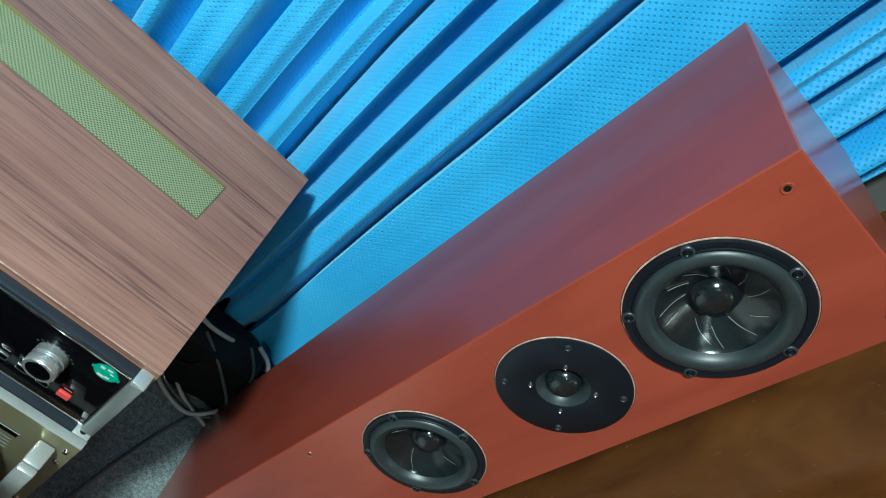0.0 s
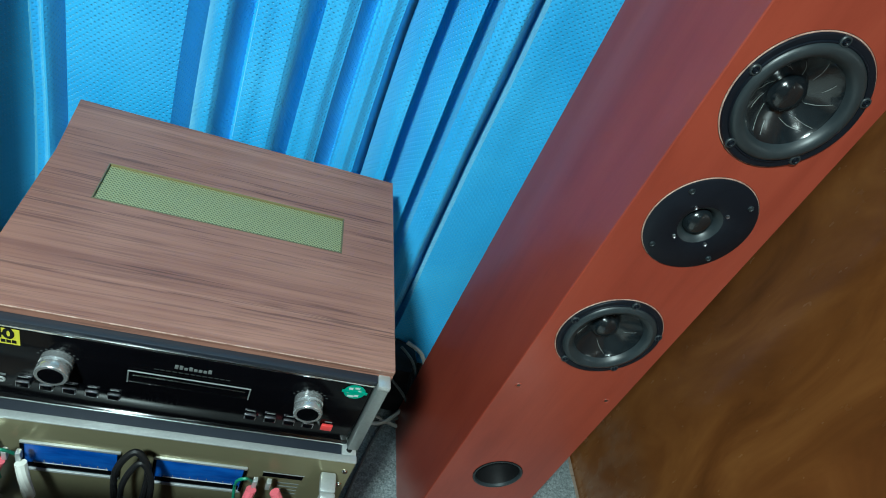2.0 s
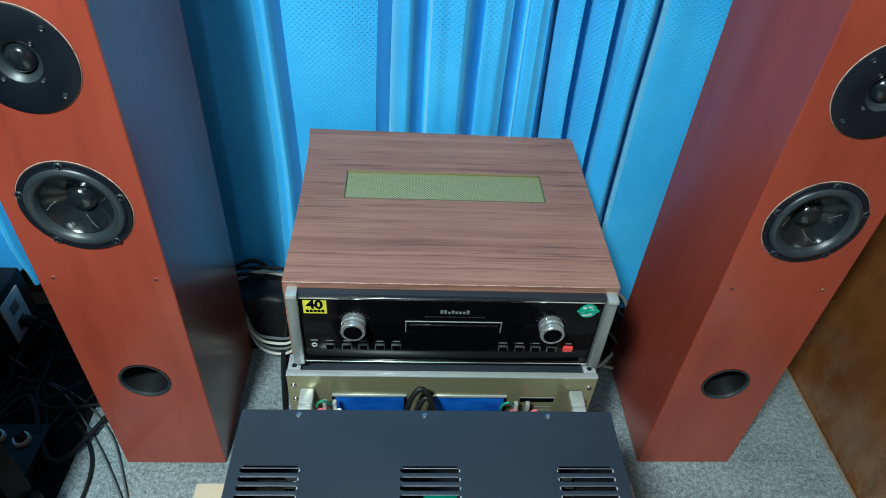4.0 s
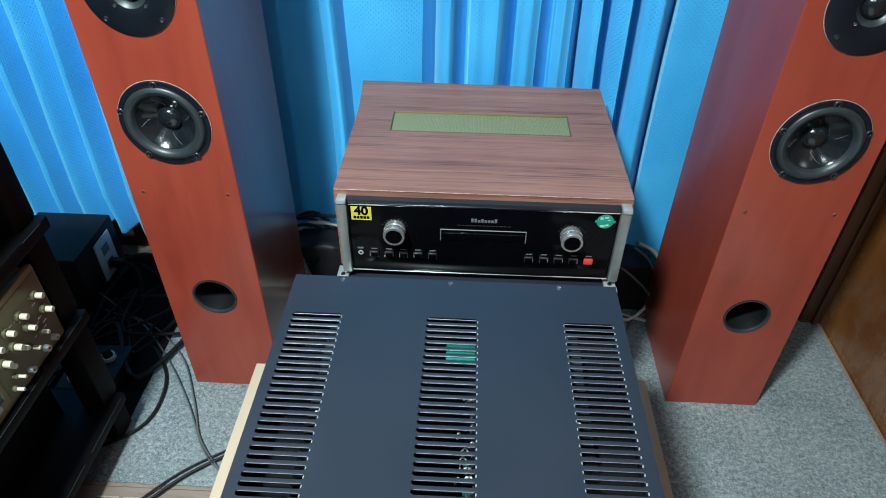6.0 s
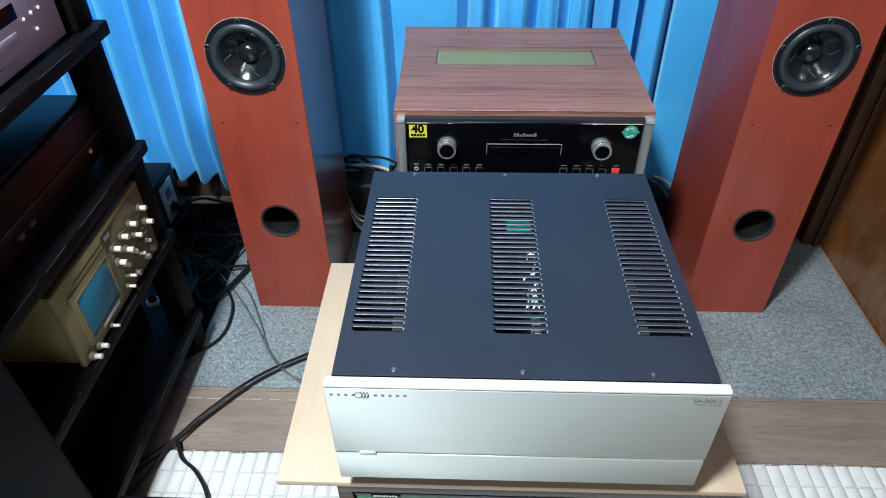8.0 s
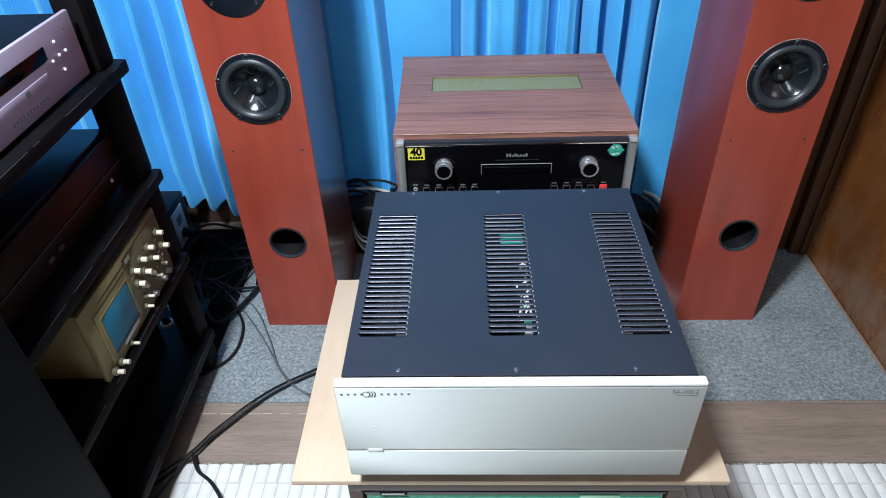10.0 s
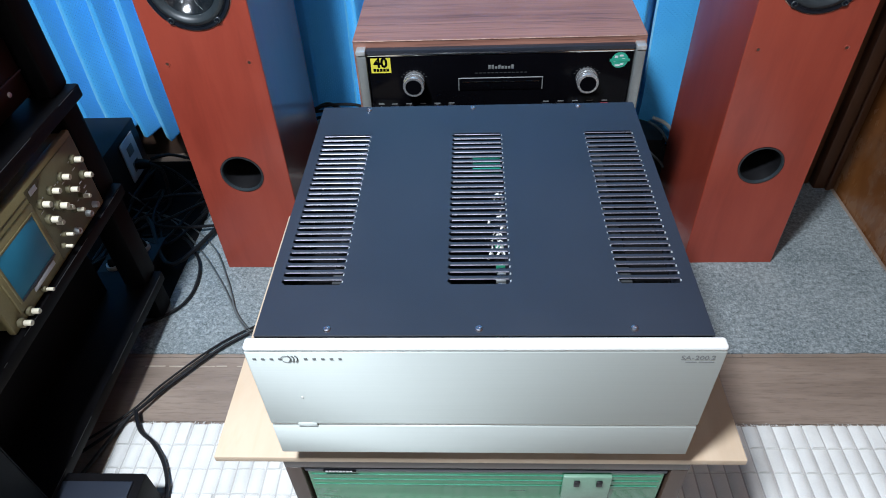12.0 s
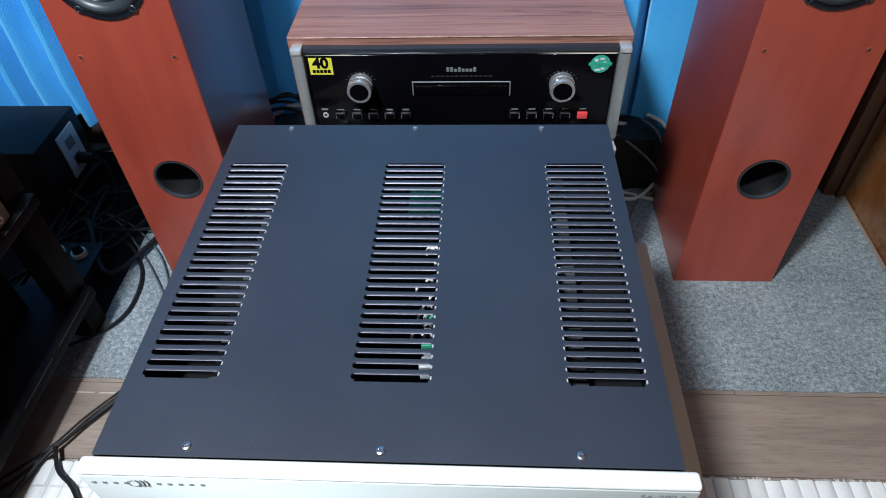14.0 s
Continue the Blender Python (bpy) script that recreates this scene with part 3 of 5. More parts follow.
def tower_speaker(cx, dx, y, half, depth, height, label, high=(0.0, 1.030)):
    """A slim tower: veneered case with round cut-outs, two woofers, tweeter, port and grille sockets."""
    ob = thing("tower_speaker", (cx, y + depth / 2, 0.002), label, "loudspeaker", "pair of loudspeakers")
    x0, x1 = cx - half, cx + half
    case = bmesh.new()
    e = 0.0014
    cells = [(0.0, 0.15), (0.15, 0.38, 0.266, 0.0437), (0.38, 0.548), (0.548, 0.748, 0.647, 0.0755), (0.748, 0.944, 0.858, 0.0690), (0.944, 1.116, high[1], 0.0785), (1.116, height - e)]
    for c in cells:
        if len(c) == 4:
            holed_plate(case, x0 + e, x1 - e, c[0], c[1], y, dx + (high[0] if c[2] > 1 else 0), c[2], c[3], 0.03)
        else:
            case.faces.new([case.verts.new(p) for p in ((x0 + e, y, c[0]), (x1 - e, y, c[0]), (x1 - e, y, c[1]), (x0 + e, y, c[1]))])
    # sides, top and back, with eased front and top edges
    ring = lambda ex, ey, z: [(x0 + ex, y + depth, z), (x0 + ex, y + ey, z), (x1 - ex, y + ey, z), (x1 - ex, y + depth, z)]
    lo, hi = [case.verts.new(p) for p in ring(0, e, 0.0)], [case.verts.new(p) for p in ring(0, e, height - e)]
    for i in (0, 1, 2, 3):
        if i != 1:
            j = (i + 1) % 4
            case.faces.new((lo[i], lo[j], hi[j], hi[i]))
    for sx, xe in ((x0, x0 + e), (x1, x1 - e)):
        case.faces.new([case.verts.new(p) for p in ((sx, y + e, 0), (xe, y, 0), (xe, y, height - e), (sx, y + e, height - e))])
    top = [case.verts.new(p) for p in ((x0 + e, y + depth - e, height), (x0 + e, y + e, height), (x1 - e, y + e, height), (x1 - e, y + depth - e, height))]
    case.faces.new(top)
    under = [case.verts.new(p) for p in ((x0, y + depth, height - e), (x0, y + e, height - e), (x0 + e, y, height - e), (x1 - e, y, height - e), (x1, y + e, height - e), (x1, y + depth, height - e))]
    case.faces.new((under[0], under[1], top[1], top[0]))
    case.faces.new((under[2], under[3], top[2], top[1]))
    case.faces.new((under[4], under[5], top[3], top[2]))
    case.faces.new((under[5], under[0], top[0], top[3]))
    case.faces.new((under[1], under[2], top[1]))
    case.faces.new((under[3], under[4], top[2]))
    case.faces.new([case.verts.new(p) for p in ((x0, y + depth, 0), (x1, y + depth, 0), (x1, y + e, 0), (x0, y + e, 0))])
    bmesh.ops.remove_doubles(case, verts=case.verts, dist=0.0002)
    case.normal_update()
    middle = Vector((cx, y + depth / 2, height / 2))
    for f in case.faces:
        if (f.calc_center_median() - middle).dot(f.normal) < 0 and (f.calc_center_median().y < y + 0.004 or f.calc_center_median().y > y + 0.05):
            f.normal_flip()
    part("case", case, CHERRY, ob, "glossy cherry-red veneered case", False)
    woofer(ob, dx, 0.647, y, 0.0740, math.pi / 2, 4)
    woofer(ob, dx + high[0], high[1], y, 0.0768, math.pi / 2 + 0.05, 11)
    tweeter(ob, dx, 0.858, y, 0.0675)
    port = part("port", lathe([(0.0436, -0.001), (0.0438, 0.0012), (0.0415, 0.0014), (0.0380, -0.005), (0.0370, -0.09)], 48, (dx, y, 0.266), TO_FRONT), RUBBER, ob, "black bass-port tube")
    # lip coloured lighter than the tube, for the highlight on its lower rim
    part("port_lip", lathe([(0.0385, -0.003), (0.0398, 0.0012), (0.0415, 0.0020), (0.0432, 0.0016)], 48, (dx, y, 0.266), TO_FRONT), SURROUND, port, "black lip, lighter than the tube for its highlight")
    part("port_back", lathe([(0, -0.085), (0.040, -0.085)], 24, (dx, y, 0.266), TO_FRONT), DARK_HOLE, port)
    for sx in (-0.0745, 0.0745):
        for z in (0.511, 1.130):
            part("grille_socket", lathe([(0.0028, -0.004), (0.0028, 0.0004), (0.0046, 0.0009), (0.0052, 0.0)], 16, (dx + sx, y, z), TO_FRONT), CHERRY, ob, "small socket for a grille peg")
            # flat discs paint the holes' shade; lower ones browner, as hollows catching light
            part("socket_hole", lathe([(0, 0.0003), (0.0032, 0.0003)], 12, (dx + sx, y, z), TO_FRONT), DARK_HOLE if z > 1 else DARK_WOOD, ob)
    return ob


tower_speaker(0.5545, 0.554, 0.618, 0.0975, 0.276, 1.153, "tall slim cherry-red tower loudspeaker standing on grey carpet", (-0.002, 1.0265))
tower_speaker(-0.4862, -0.4855, 0.613, 0.0968, 0.287, 1.153, "tall slim cherry-red tower loudspeaker beside the black rack")


# ---- disc player in its walnut case ----
def text_turn():
    return Matrix.Rotation(radians(90), 4, "X")


def knob_front(parent, x, y, z, r, length, name="knob", label="chrome control knob"):
    k = part(name, lathe([(r * 1.04, 0.0), (r * 1.04, length * 0.36), (r * 0.80, length * 0.40), (r * 0.80, length * 0.50), (r * 1.04, length * 0.54), (r * 1.04, length * 0.93), (r * 0.98, length), (r * 0.78, length)], 40, (x, y, z), TO_FRONT), KNOB_METAL, parent, label)
    part("knob_face", lathe([(r * 0.79, length), (r * 0.76, length - 0.0015), (0, length - 0.0015)], 32, (x, y, z), TO_FRONT), BLACK_GLOSS, k, "black inset face")
    return k


def disc_player():
    x0, x1, y0, y1, z0, z1 = -0.209, 0.268, 0.551, 0.946, 0.412, 0.575
    ob = thing("disc_player", (0.029, 0.74, z0), "black-fronted disc player in a walnut case, standing on a gold amplifier", "disc player")
    shell = bmesh.new()
    vx0, vx1, vy0, vy1 = -0.141, 0.190, 0.745, 0.823
    top = z1 - 0.019
    for a, b, c, d in ((x0, x1, y0, vy0), (x0, x1, vy1, y1), (x0, vx0, vy0, vy1), (vx1, x1, vy0, vy1)):
        box(a, b, c, d, top, z1, 0, shell)
    box(x0, x0 + 0.019, y0, y1, z0 + 0.006, top, 0, shell)
    box(x1 - 0.019, x1, y0, y1, z0 + 0.006, top, 0, shell)
    bmesh.ops.remove_doubles(shell, verts=shell.verts, dist=0.0001)
    for v in shell.verts:
        if v.co.x < -0.18 and v.co.y > 0.9:
            v.co.x -= 0.010
            v.co.y += 0.008
    case = part("case", shell, WALNUT, ob, "walnut-veneered case with a vent in its top", False)
    part("edge_line", box(x0 + 0.001, x1 - 0.001, y0 - 0.0012, y0 + 0.002, z1 - 0.0016, z1 - 0.0002, 0.0005), RAW_EDGE, case, "worn pale front edge")
    vent = part("vent_mesh", box(vx0, vx1, vy0, vy1, z1 - 0.0050, z1 - 0.0030), GRILLE, ob, "brass-coloured perforated vent mesh")
    # far bar paler, the rest darker: the frame's lit edge is put into its colour
    for a, b, c, d in ((vx0, vx1, vy0, vy0 + 0.0018), (vx0, vx1, vy1 - 0.0018, vy1), (vx0, vx0 + 0.0018, vy0 + 0.0018, vy1 - 0.0018), (vx1 - 0.0018, vx1, vy0 + 0.0018, vy1 - 0.0018)):
        part("vent_frame", box(a, b, c, d, z1 - 0.0030, z1 + 0.0006, 0.0003), OLIVE if c > 0.8 else OLIVE_DARK, vent)
    part("chassis", box(x0 + 0.02, x1 - 0.02, y0 + 0.004, y1 - 0.01, z0, top - 0.008), BLACK_METAL, ob, "black steel chassis")
    fy = 0.540
    glass = part("front_glass", box(-0.1855, 0.2475, fy, fy + 0.010, 0.420, 0.5525, 0.001), BLACK_GLOSS, ob, "glossy black glass front")
    part("front_trim", box(-0.187, 0.249, fy - 0.0012, fy + 0.010, 0.5530, 0.5562, 0.0006), CHROME, ob, "thin chrome upper trim")
    part("front_trim", box(-0.187, 0.249, fy - 0.0012, fy + 0.010, 0.4160, 0.4195, 0.0006), CHROME, ob, "thin chrome lower trim")
    part("front_lip", box(-0.187, 0.249, fy - 0.0005, fy + 0.011, 0.5565, 0.5635, 0.001), BLACK_METAL, ob, "dark upper ledge of the front")
    for a, b in ((-0.2035, -0.1875), (0.2495, 0.2655)):
        br = part("end_cap", box(a, b, fy - 0.006, fy + 0.012, 0.414, 0.5565, 0.0025), CAP_METAL, ob, "satin metal end cap")
        part("cap_top", box(a, b, fy - 0.008, fy + 0.012, 0.5570, 0.5655, 0.0022), SATIN, br, "polished cap top")
    knob_front(ob, -0.111, fy, 0.5075, 0.0172, 0.023)
    knob_front(ob, 0.176, fy, 0.5075, 0.0172, 0.023)
    for x in (-0.111, 0.176):
        for k in range(9):
            a = radians(30 + k * 15)
            part("dial_mark", box(x + 0.0235 * math.cos(a) - 0.0012, x + 0.0235 * math.cos(a) + 0.0012, fy - 0.0006, fy, 0.5035 + 0.0235 * math.sin(a) - 0.0005, 0.5035 + 0.0235 * math.sin(a) + 0.0005), FAINT, glass)
    tray = part("disc_tray", box(-0.037, 0.104, fy - 0.0016, fy - 0.0001, 0.489, 0.5125, 0.0006), BLACK_GLOSS, ob, "narrow disc drawer")
    part("tray_line", box(-0.037, 0.104, fy - 0.0028, fy - 0.0016, 0.5108, 0.5122, 0.0004), MARK, tray)
    part("tray_line", box(-0.031, 0.098, fy - 0.0026, fy - 0.0016, 0.5035, 0.5052, 0.0004), CHROME, tray)
    for x in (-0.037, 0.1025):
        part("tray_line", box(x, x + 0.0015, fy - 0.0026, fy - 0.0016, 0.489, 0.5103), PRINT, tray)
    # the maker's mark and small writing as plain shapes
    for k in range(8):
        x = 0.013 + k * 0.0054
        h = (0.0090, 0.0090, 0.0055, 0.0085, 0.0060, 0.0060, 0.0060, 0.0090)[k]
        part("emblem", box(x, x + 0.0040, fy - 0.0006, fy, 0.5265, 0.5265 + h * 0.8, 0.0002), PRINT, glass)
    for k in range(13):
        part("small_print", box(-0.009 + k * 0.0068, -0.009 + k * 0.0068 + 0.0048, fy - 0.0004, fy, 0.5190, 0.5202), FAINT, glass)
    for i, x in enumerate((-0.148, -0.123, -0.0985, -0.074, -0.0495, 0.112, 0.137, 0.1615, 0.1860, 0.211)):
        red = x > 0.2
        b = part("push_button", box(x - 0.0075, x + 0.0075, fy - 0.0045, fy, 0.4495, 0.4605, 0.0014), RED if red else BARE_EDGE, ob, "small red button" if red else "small chrome-edged button")
        if not red:
            part("button_face", box(x - 0.0062, x + 0.0062, fy - 0.0050, fy - 0.0042, 0.4502, 0.4590, 0.0003), BLACK_GLOSS, b)
        part("small_print", box(x - 0.005, x + 0.005, fy - 0.0004, fy, 0.4635, 0.4652), PRINT, glass)
    part("headphone_socket", lathe([(0.0022, -0.001), (0.0022, 0.0012), (0.0042, 0.0012), (0.0046, 0.0)], 16, (-0.171, fy, 0.455), TO_FRONT), SATIN, ob)
    part("status_lamp", box(-0.176, -0.166, fy - 0.0006, fy, 0.4635, 0.4665), PRINT, glass)
    st = part("sticker", box(-0.1815, -0.1485, fy - 0.0006, fy - 0.0001, 0.5235, 0.5495), YELLOW, ob, "yellow anniversary sticker")
    lettering("40", 0.0225, (-0.1650, fy - 0.0009, 0.5410), text_turn(), BLACK_GLOSS, st, bold=0.0009)
    for k in range(5):
        part("small_print", box(-0.178 + k * 0.0054, -0.1736 + k * 0.0054, fy - 0.0010, fy - 0.0006, 0.5262, 0.5312), BLACK_GLOSS, st)
    gs = part("sticker", lathe([(0, 0.0006), (0.0135, 0.0006), (0.0135, 0)], 36, (0.2265, fy, 0.5375), TO_FRONT), GREEN, ob, "round green sticker with pale marks")
    for dx, dz, w, h in ((-0.006, 0.006, 0.005, 0.004), (0.002, 0.008, 0.006, 0.003), (0.006, 0.001, 0.004, 0.005), (-0.008, -0.001, 0.003, 0.004), (-0.003, -0.009, 0.008, 0.003), (0.004, -0.007, 0.005, 0.003)):
        part("sticker_mark", box(0.2265 + dx - w / 2, 0.2265 + dx + w / 2, fy - 0.0010, fy - 0.0006, 0.5375 + dz - h / 2, 0.5375 + dz + h / 2), PALE_PRINT, gs)
    part("sticker_band", box(0.2105, 0.2425, fy - 0.0013, fy - 0.0007, 0.5355, 0.5400), GREEN, gs)
    for x in (-0.17, 0.225):
        for y in (0.585, 0.90):
            part("foot", lathe([(0.016, -0.0105), (0.018, -0.002), (0.018, 0.0)], 20, (x, y, 0.4125), None), RUBBER, ob)
    return ob


disc_player()


# ---- gold power amplifier on a low black stand ----
def gold_amplifier():
    x0, x1, fy = -0.2165, 0.2665, 0.522
    ob = thing("power_amplifier", (0.025, 0.72, 0.15), "champagne-gold power amplifier with blue meters and two handles", "amplifier")
    part("body", box(x0 + 0.02, x1 - 0.02, fy + 0.012, 0.93, 0.165, 0.3985, 0.002), BLACK_METAL, ob, "black steel body")
    face = part("front_panel", box(x0, x1, fy, fy + 0.010, 0.170, 0.4015, 0.0012), GOLD, ob, "brushed champagne-gold front panel")
    part("edge_strip", box(x0, x1, fy - 0.0008, fy + 0.010, 0.4020, 0.4050, 0.0008), SATIN, ob, "bright upper edge")
    for a in (x0 + 0.001, x1 - 0.021):
        c = part("corner_bracket", box(a, a + 0.020, fy + 0.0105, fy + 0.040, 0.3990, 0.4050, 0.001), SATIN, ob, "silver corner bracket")
        part("screw", lathe([(0, 0.002), (0.003, 0.002), (0.0042, 0.0)], 12, (a + 0.010, fy + 0.018, 0.405), None), RUBBER, c)
    for a, b in ((-0.145, -0.036), (0.012, 0.124)):
        m = part("meter", box(a, b, fy - 0.0012, fy - 0.0002, 0.296, 0.355, 0.0004), METER, ob, "blue meter window")
        for p, q, r, s in ((a - 0.004, b + 0.004, 0.3552, 0.3595), (a - 0.004, b + 0.004, 0.2910, 0.2958), (a - 0.004, a, 0.2960, 0.3550), (b, b + 0.004, 0.2960, 0.3550)):
            part("meter_frame", box(p, q, fy - 0.0035, fy - 0.0001, r, s, 0.0006), SATIN if r > 0.3552 - 1e-6 or r < 0.2915 else BLACK_GLOSS, m)
        for k in range(9):
            x = a + 0.012 + k * (b - a - 0.024) / 8
            part("scale_mark", box(x - 0.0005, x + 0.0005, fy - 0.0016, fy - 0.0012, 0.312, 0.3145 + 0.002 * (k % 2)), PRINT, m)
        part("meter_shade", box(a + 0.001, b - 0.001, fy - 0.0015, fy - 0.0011, 0.297, 0.3085), BLACK_GLOSS, m)
        part("scale_band", box(a + 0.01, b - 0.01, fy - 0.0016, fy - 0.0012, 0.3090, 0.3104), PALE_PRINT, m)
    for x in (-0.186, 0.236):
        bar = bmesh.new()
        for p in ((fy - 0.040, fy - 0.030, 0.205, 0.374), (fy - 0.0298, fy - 0.0005, 0.364, 0.374), (fy - 0.0298, fy - 0.0005, 0.205, 0.215)):
            box(x - 0.011, x + 0.011, p[0], p[1], p[2], p[3], 0.003, bar)
        part("handle", bar, SATIN, ob, "flat silver rack handle")
    plate = part("name_plate", box(0.150, 0.205, fy - 0.0012, fy - 0.0002, 0.342, 0.354, 0.0004), BLACK_GLOSS, ob, "small black name plate")
    part("plate_frame", box(0.149, 0.206, fy - 0.0018, fy - 0.0012, 0.3535, 0.3550), SATIN, plate)
    for k in range(4):
        part("small_print", box(0.172 + 0.0, 0.203, fy - 0.0005, fy, 0.300 + k * 0.009, 0.3022 + k * 0.009), PRINT, face)
    for x in (x0 + 0.010, x1 - 0.010):
        for z in (0.19, 0.345, 0.38):
            part("rack_screw", lathe([(0, 0.003), (0.003, 0.003), (0.0045, 0.001), (0.0045, 0)], 14, (x, fy, z), TO_FRONT), CHROME, ob)
    return ob


gold_amplifier()
stand = thing("low_stand", (0.025, 0.72, 0.0), "low black stand under the gold amplifier", "stand")
part("stand_top", box(-0.20, 0.25, 0.53, 0.93, 0.135, 0.1645, 0.003), BLACK_LACQUER, stand)
for x in (-0.18, 0.23):
    for y in (0.56, 0.90):
        part("leg", box(x - 0.02, x + 0.02, y - 0.02, y + 0.02, 0.001, 0.1345, 0.003), BLACK_LACQUER, stand)

cable([(-0.028, 0.484, 0.30), (-0.030, 0.488, 0.372), (-0.012, 0.498, 0.404), (0.006, 0.492, 0.380), (0.006, 0.486, 0.32), (0.0, 0.47, 0.22)], 0.0045, RUBBER, "black signal cable looped over the gold amplifier front", "loose leads")
cable([(-0.018, 0.478, 0.28), (-0.020, 0.482, 0.350), (-0.004, 0.492, 0.390), (0.012, 0.486, 0.365), (0.014, 0.482, 0.30), (0.012, 0.475, 0.2)], 0.004, RUBBER, "black signal cable looped over the gold amplifier front", "loose leads")
for (x, lean, col, word) in ((-0.158, -0.012, PINK, "pink"), (-0.143, 0.010, WHITE_PLASTIC, "white"), (0.140, -0.006, PINK, "pink"), (0.158, 0.026, PINK, "pink")):
    clip = thing("crocodile_clip", (x, 0.49, 0.30), word + " rubber-sleeved clip hanging at the gold amplifier front", "clip", "test clips")
    part("sleeve", tube([(x + lean * 1.6, 0.484, 0.292), (x + lean, 0.488, 0.325), (x + lean * 0.4, 0.496, 0.350)], 0.0070, 10, 4), col, clip)
    part("jaw", box(x - 0.003, x + 0.003, 0.498, 0.506, 0.348, 0.366, 0.001), SATIN, clip)
    cable([(x + lean * 1.7, 0.483, 0.293), (x + lean * 2.0, 0.480, 0.22), (x * 0.8, 0.475, 0.165)], 0.0022, RUBBER, "thin black test lead below a clip", "loose leads")
for x in (-0.150, 0.136):
    cable([(x, 0.506, 0.352), (x - 0.010, 0.498, 0.372), (x - 0.020, 0.500, 0.355), (x - 0.016, 0.500, 0.30)], 0.0022, BOARD_GREEN, "thin green wire beside the blue meter", "loose leads")


# ---- silver-fronted power amplifier on its board and green-glass cabinet ----
def vented_amplifier():
    x0, x1, y0, y1, z0, z1 = -0.2205, 0.2050, -0.0690, 0.340, 0.372, 0.577
    ob = thing("vented_amplifier", (-0.006, 0.136, 0.355), "black power amplifier with a silver front and three slotted vents", "amplifier")
    t = 0.0016
    part("side_panel", box(x0, x0 + t, y0, y1, z0, z1 - t - 0.0003), BLACK_METAL, ob)
    part("side_panel", box(x1 - t, x1, y0, y1, z0, z1 - t - 0.0003), BLACK_METAL, ob)
    part("rear_panel", box(x0 + t, x1 - t, y1 - t, y1, z0, z1 - t - 0.0003), BLACK_METAL, ob)
    part("base_pan", box(x0, x1, y0, y1, z0 - 0.002, z0 - 0.0003), BLACK_METAL, ob)
    vents = ((-0.2085, -0.1455), (-0.0400, 0.0245), (0.1290, 0.1920))
    va, vb, n = -0.0035, 0.2700, 27
    lid = bmesh.new()
    edges = [x0, *[v for pair in vents for v in pair], x1]
    for i in range(0, len(edges) - 1, 2):
        box(edges[i], edges[i + 1], y0, y1, z1 - t, z1, 0, lid)
    for a, b in vents:
        box(a, b, y0, va, z1 - t, z1, 0, lid)
        box(a, b, vb, y1, z1 - t, z1, 0, lid)
    bmesh.ops.remove_doubles(lid, verts=lid.verts, dist=0.0001)
    top = part("lid", lid, BLACK_METAL, ob, "black steel lid with three rows of slots", False)
    pitch = (vb - va) / n
    slat, cut = None, None
    for a, b in vents:
        for k in range(1, n):
            yy = va + k * pitch
            if slat is None:
                slat = part("slat", box(-0.0315, 0.0315, -0.0021, 0.0021, -0.0024, 0.0, 0.0006, None, 1), BLACK_METAL)
                slat.parent = top
                one = slat
            else:
                one = new("slat", slat.data)
                one.parent = top
            one.location = Vector(((a + b) / 2, yy, z1 - 0.0001)) - ob.location
        for k in range(1, n + 1):
            edge = cut if cut else part("cut_edge", box(-0.0300, 0.0300, -0.0006, 0.0, -0.0014, -0.0005, 0.0002, None, 1), CUT_EDGE)
            if cut:
                edge = new("cut_edge", cut.data)
            cut = cut or edge
            edge.parent = top
            edge.location = Vector(((a + b) / 2, va + k * pitch - 0.0022, z1 - 0.0001)) - ob.location
        # slot ends, rounded
        for k in range(n):
            yy = va + (k + 0.5) * pitch
            for xx, s in ((a, 1), (b, -1)):
                end = new("slot_end", slot_end_mesh(s, pitch))
                end.parent = top
                end.location = Vector((xx, yy, z1 - 0.0002)) - ob.location
    tip = None
    for xx in (vents[0][1] - 0.0009, vents[2][0] + 0.0009, vents[2][1] - 0.0009, vents[1][1] - 0.0009):
        for k in range(n):
            if tip is None:
                tip = part("slot_tip", box(-0.0007, 0.0007, -0.0017, 0.0017, -0.0026, -0.0006, 0.0003, None, 1), SATIN)
                one = tip
            else:
                one = new("slot_tip", tip.data)
            one.parent = top
            one.location = Vector((xx, va + (k + 0.5) * pitch, z1)) - ob.location
    for x in (-0.152, -0.0090, 0.134):
        for y in (-0.0615, 0.333):
            x -= 0.004 if y > 0 else 0.0
            part("screw", lathe([(0, 0.0006), (0.0015, 0.0006), (0.0019, 0.0016), (0.0032, 0.0012), (0.0038, 0.0)], 18, (x, y, z1), None), BARE_EDGE, top, "small silver screw")
    # front plate
    fx0, fx1 = -0.2290, 0.2150
    outline = bmesh.new()
    box(fx0, fx1, -0.0820, -0.0694, 0.4480, 0.5685, 0.0012, outline, 3)
    front = part("front_panel", outline, ALU, ob, "brushed silver front panel")
    part("top_bead", box(fx0 - 0.0002, fx1 + 0.0002, -0.0823, -0.0692, 0.5688, 0.5756, 0.0030, None, 3), PALE_METAL, ob, "bright upper edge of the front")
    part("lower_front", box(fx0, fx1, -0.0820, -0.0694, 0.3900, 0.4440, 0.0016), ALU, ob, "brushed silver lower strip")
    part("front_groove", box(fx0 + 0.001, fx1 - 0.001, -0.0800, -0.072, 0.4438, 0.4482), WHITE_PLASTIC, ob, "pale groove line")
    part("power_button", box(-0.2000, -0.1795, -0.0827, -0.0755, 0.4432, 0.4505, 0.0008), ALU, ob, "small power button")
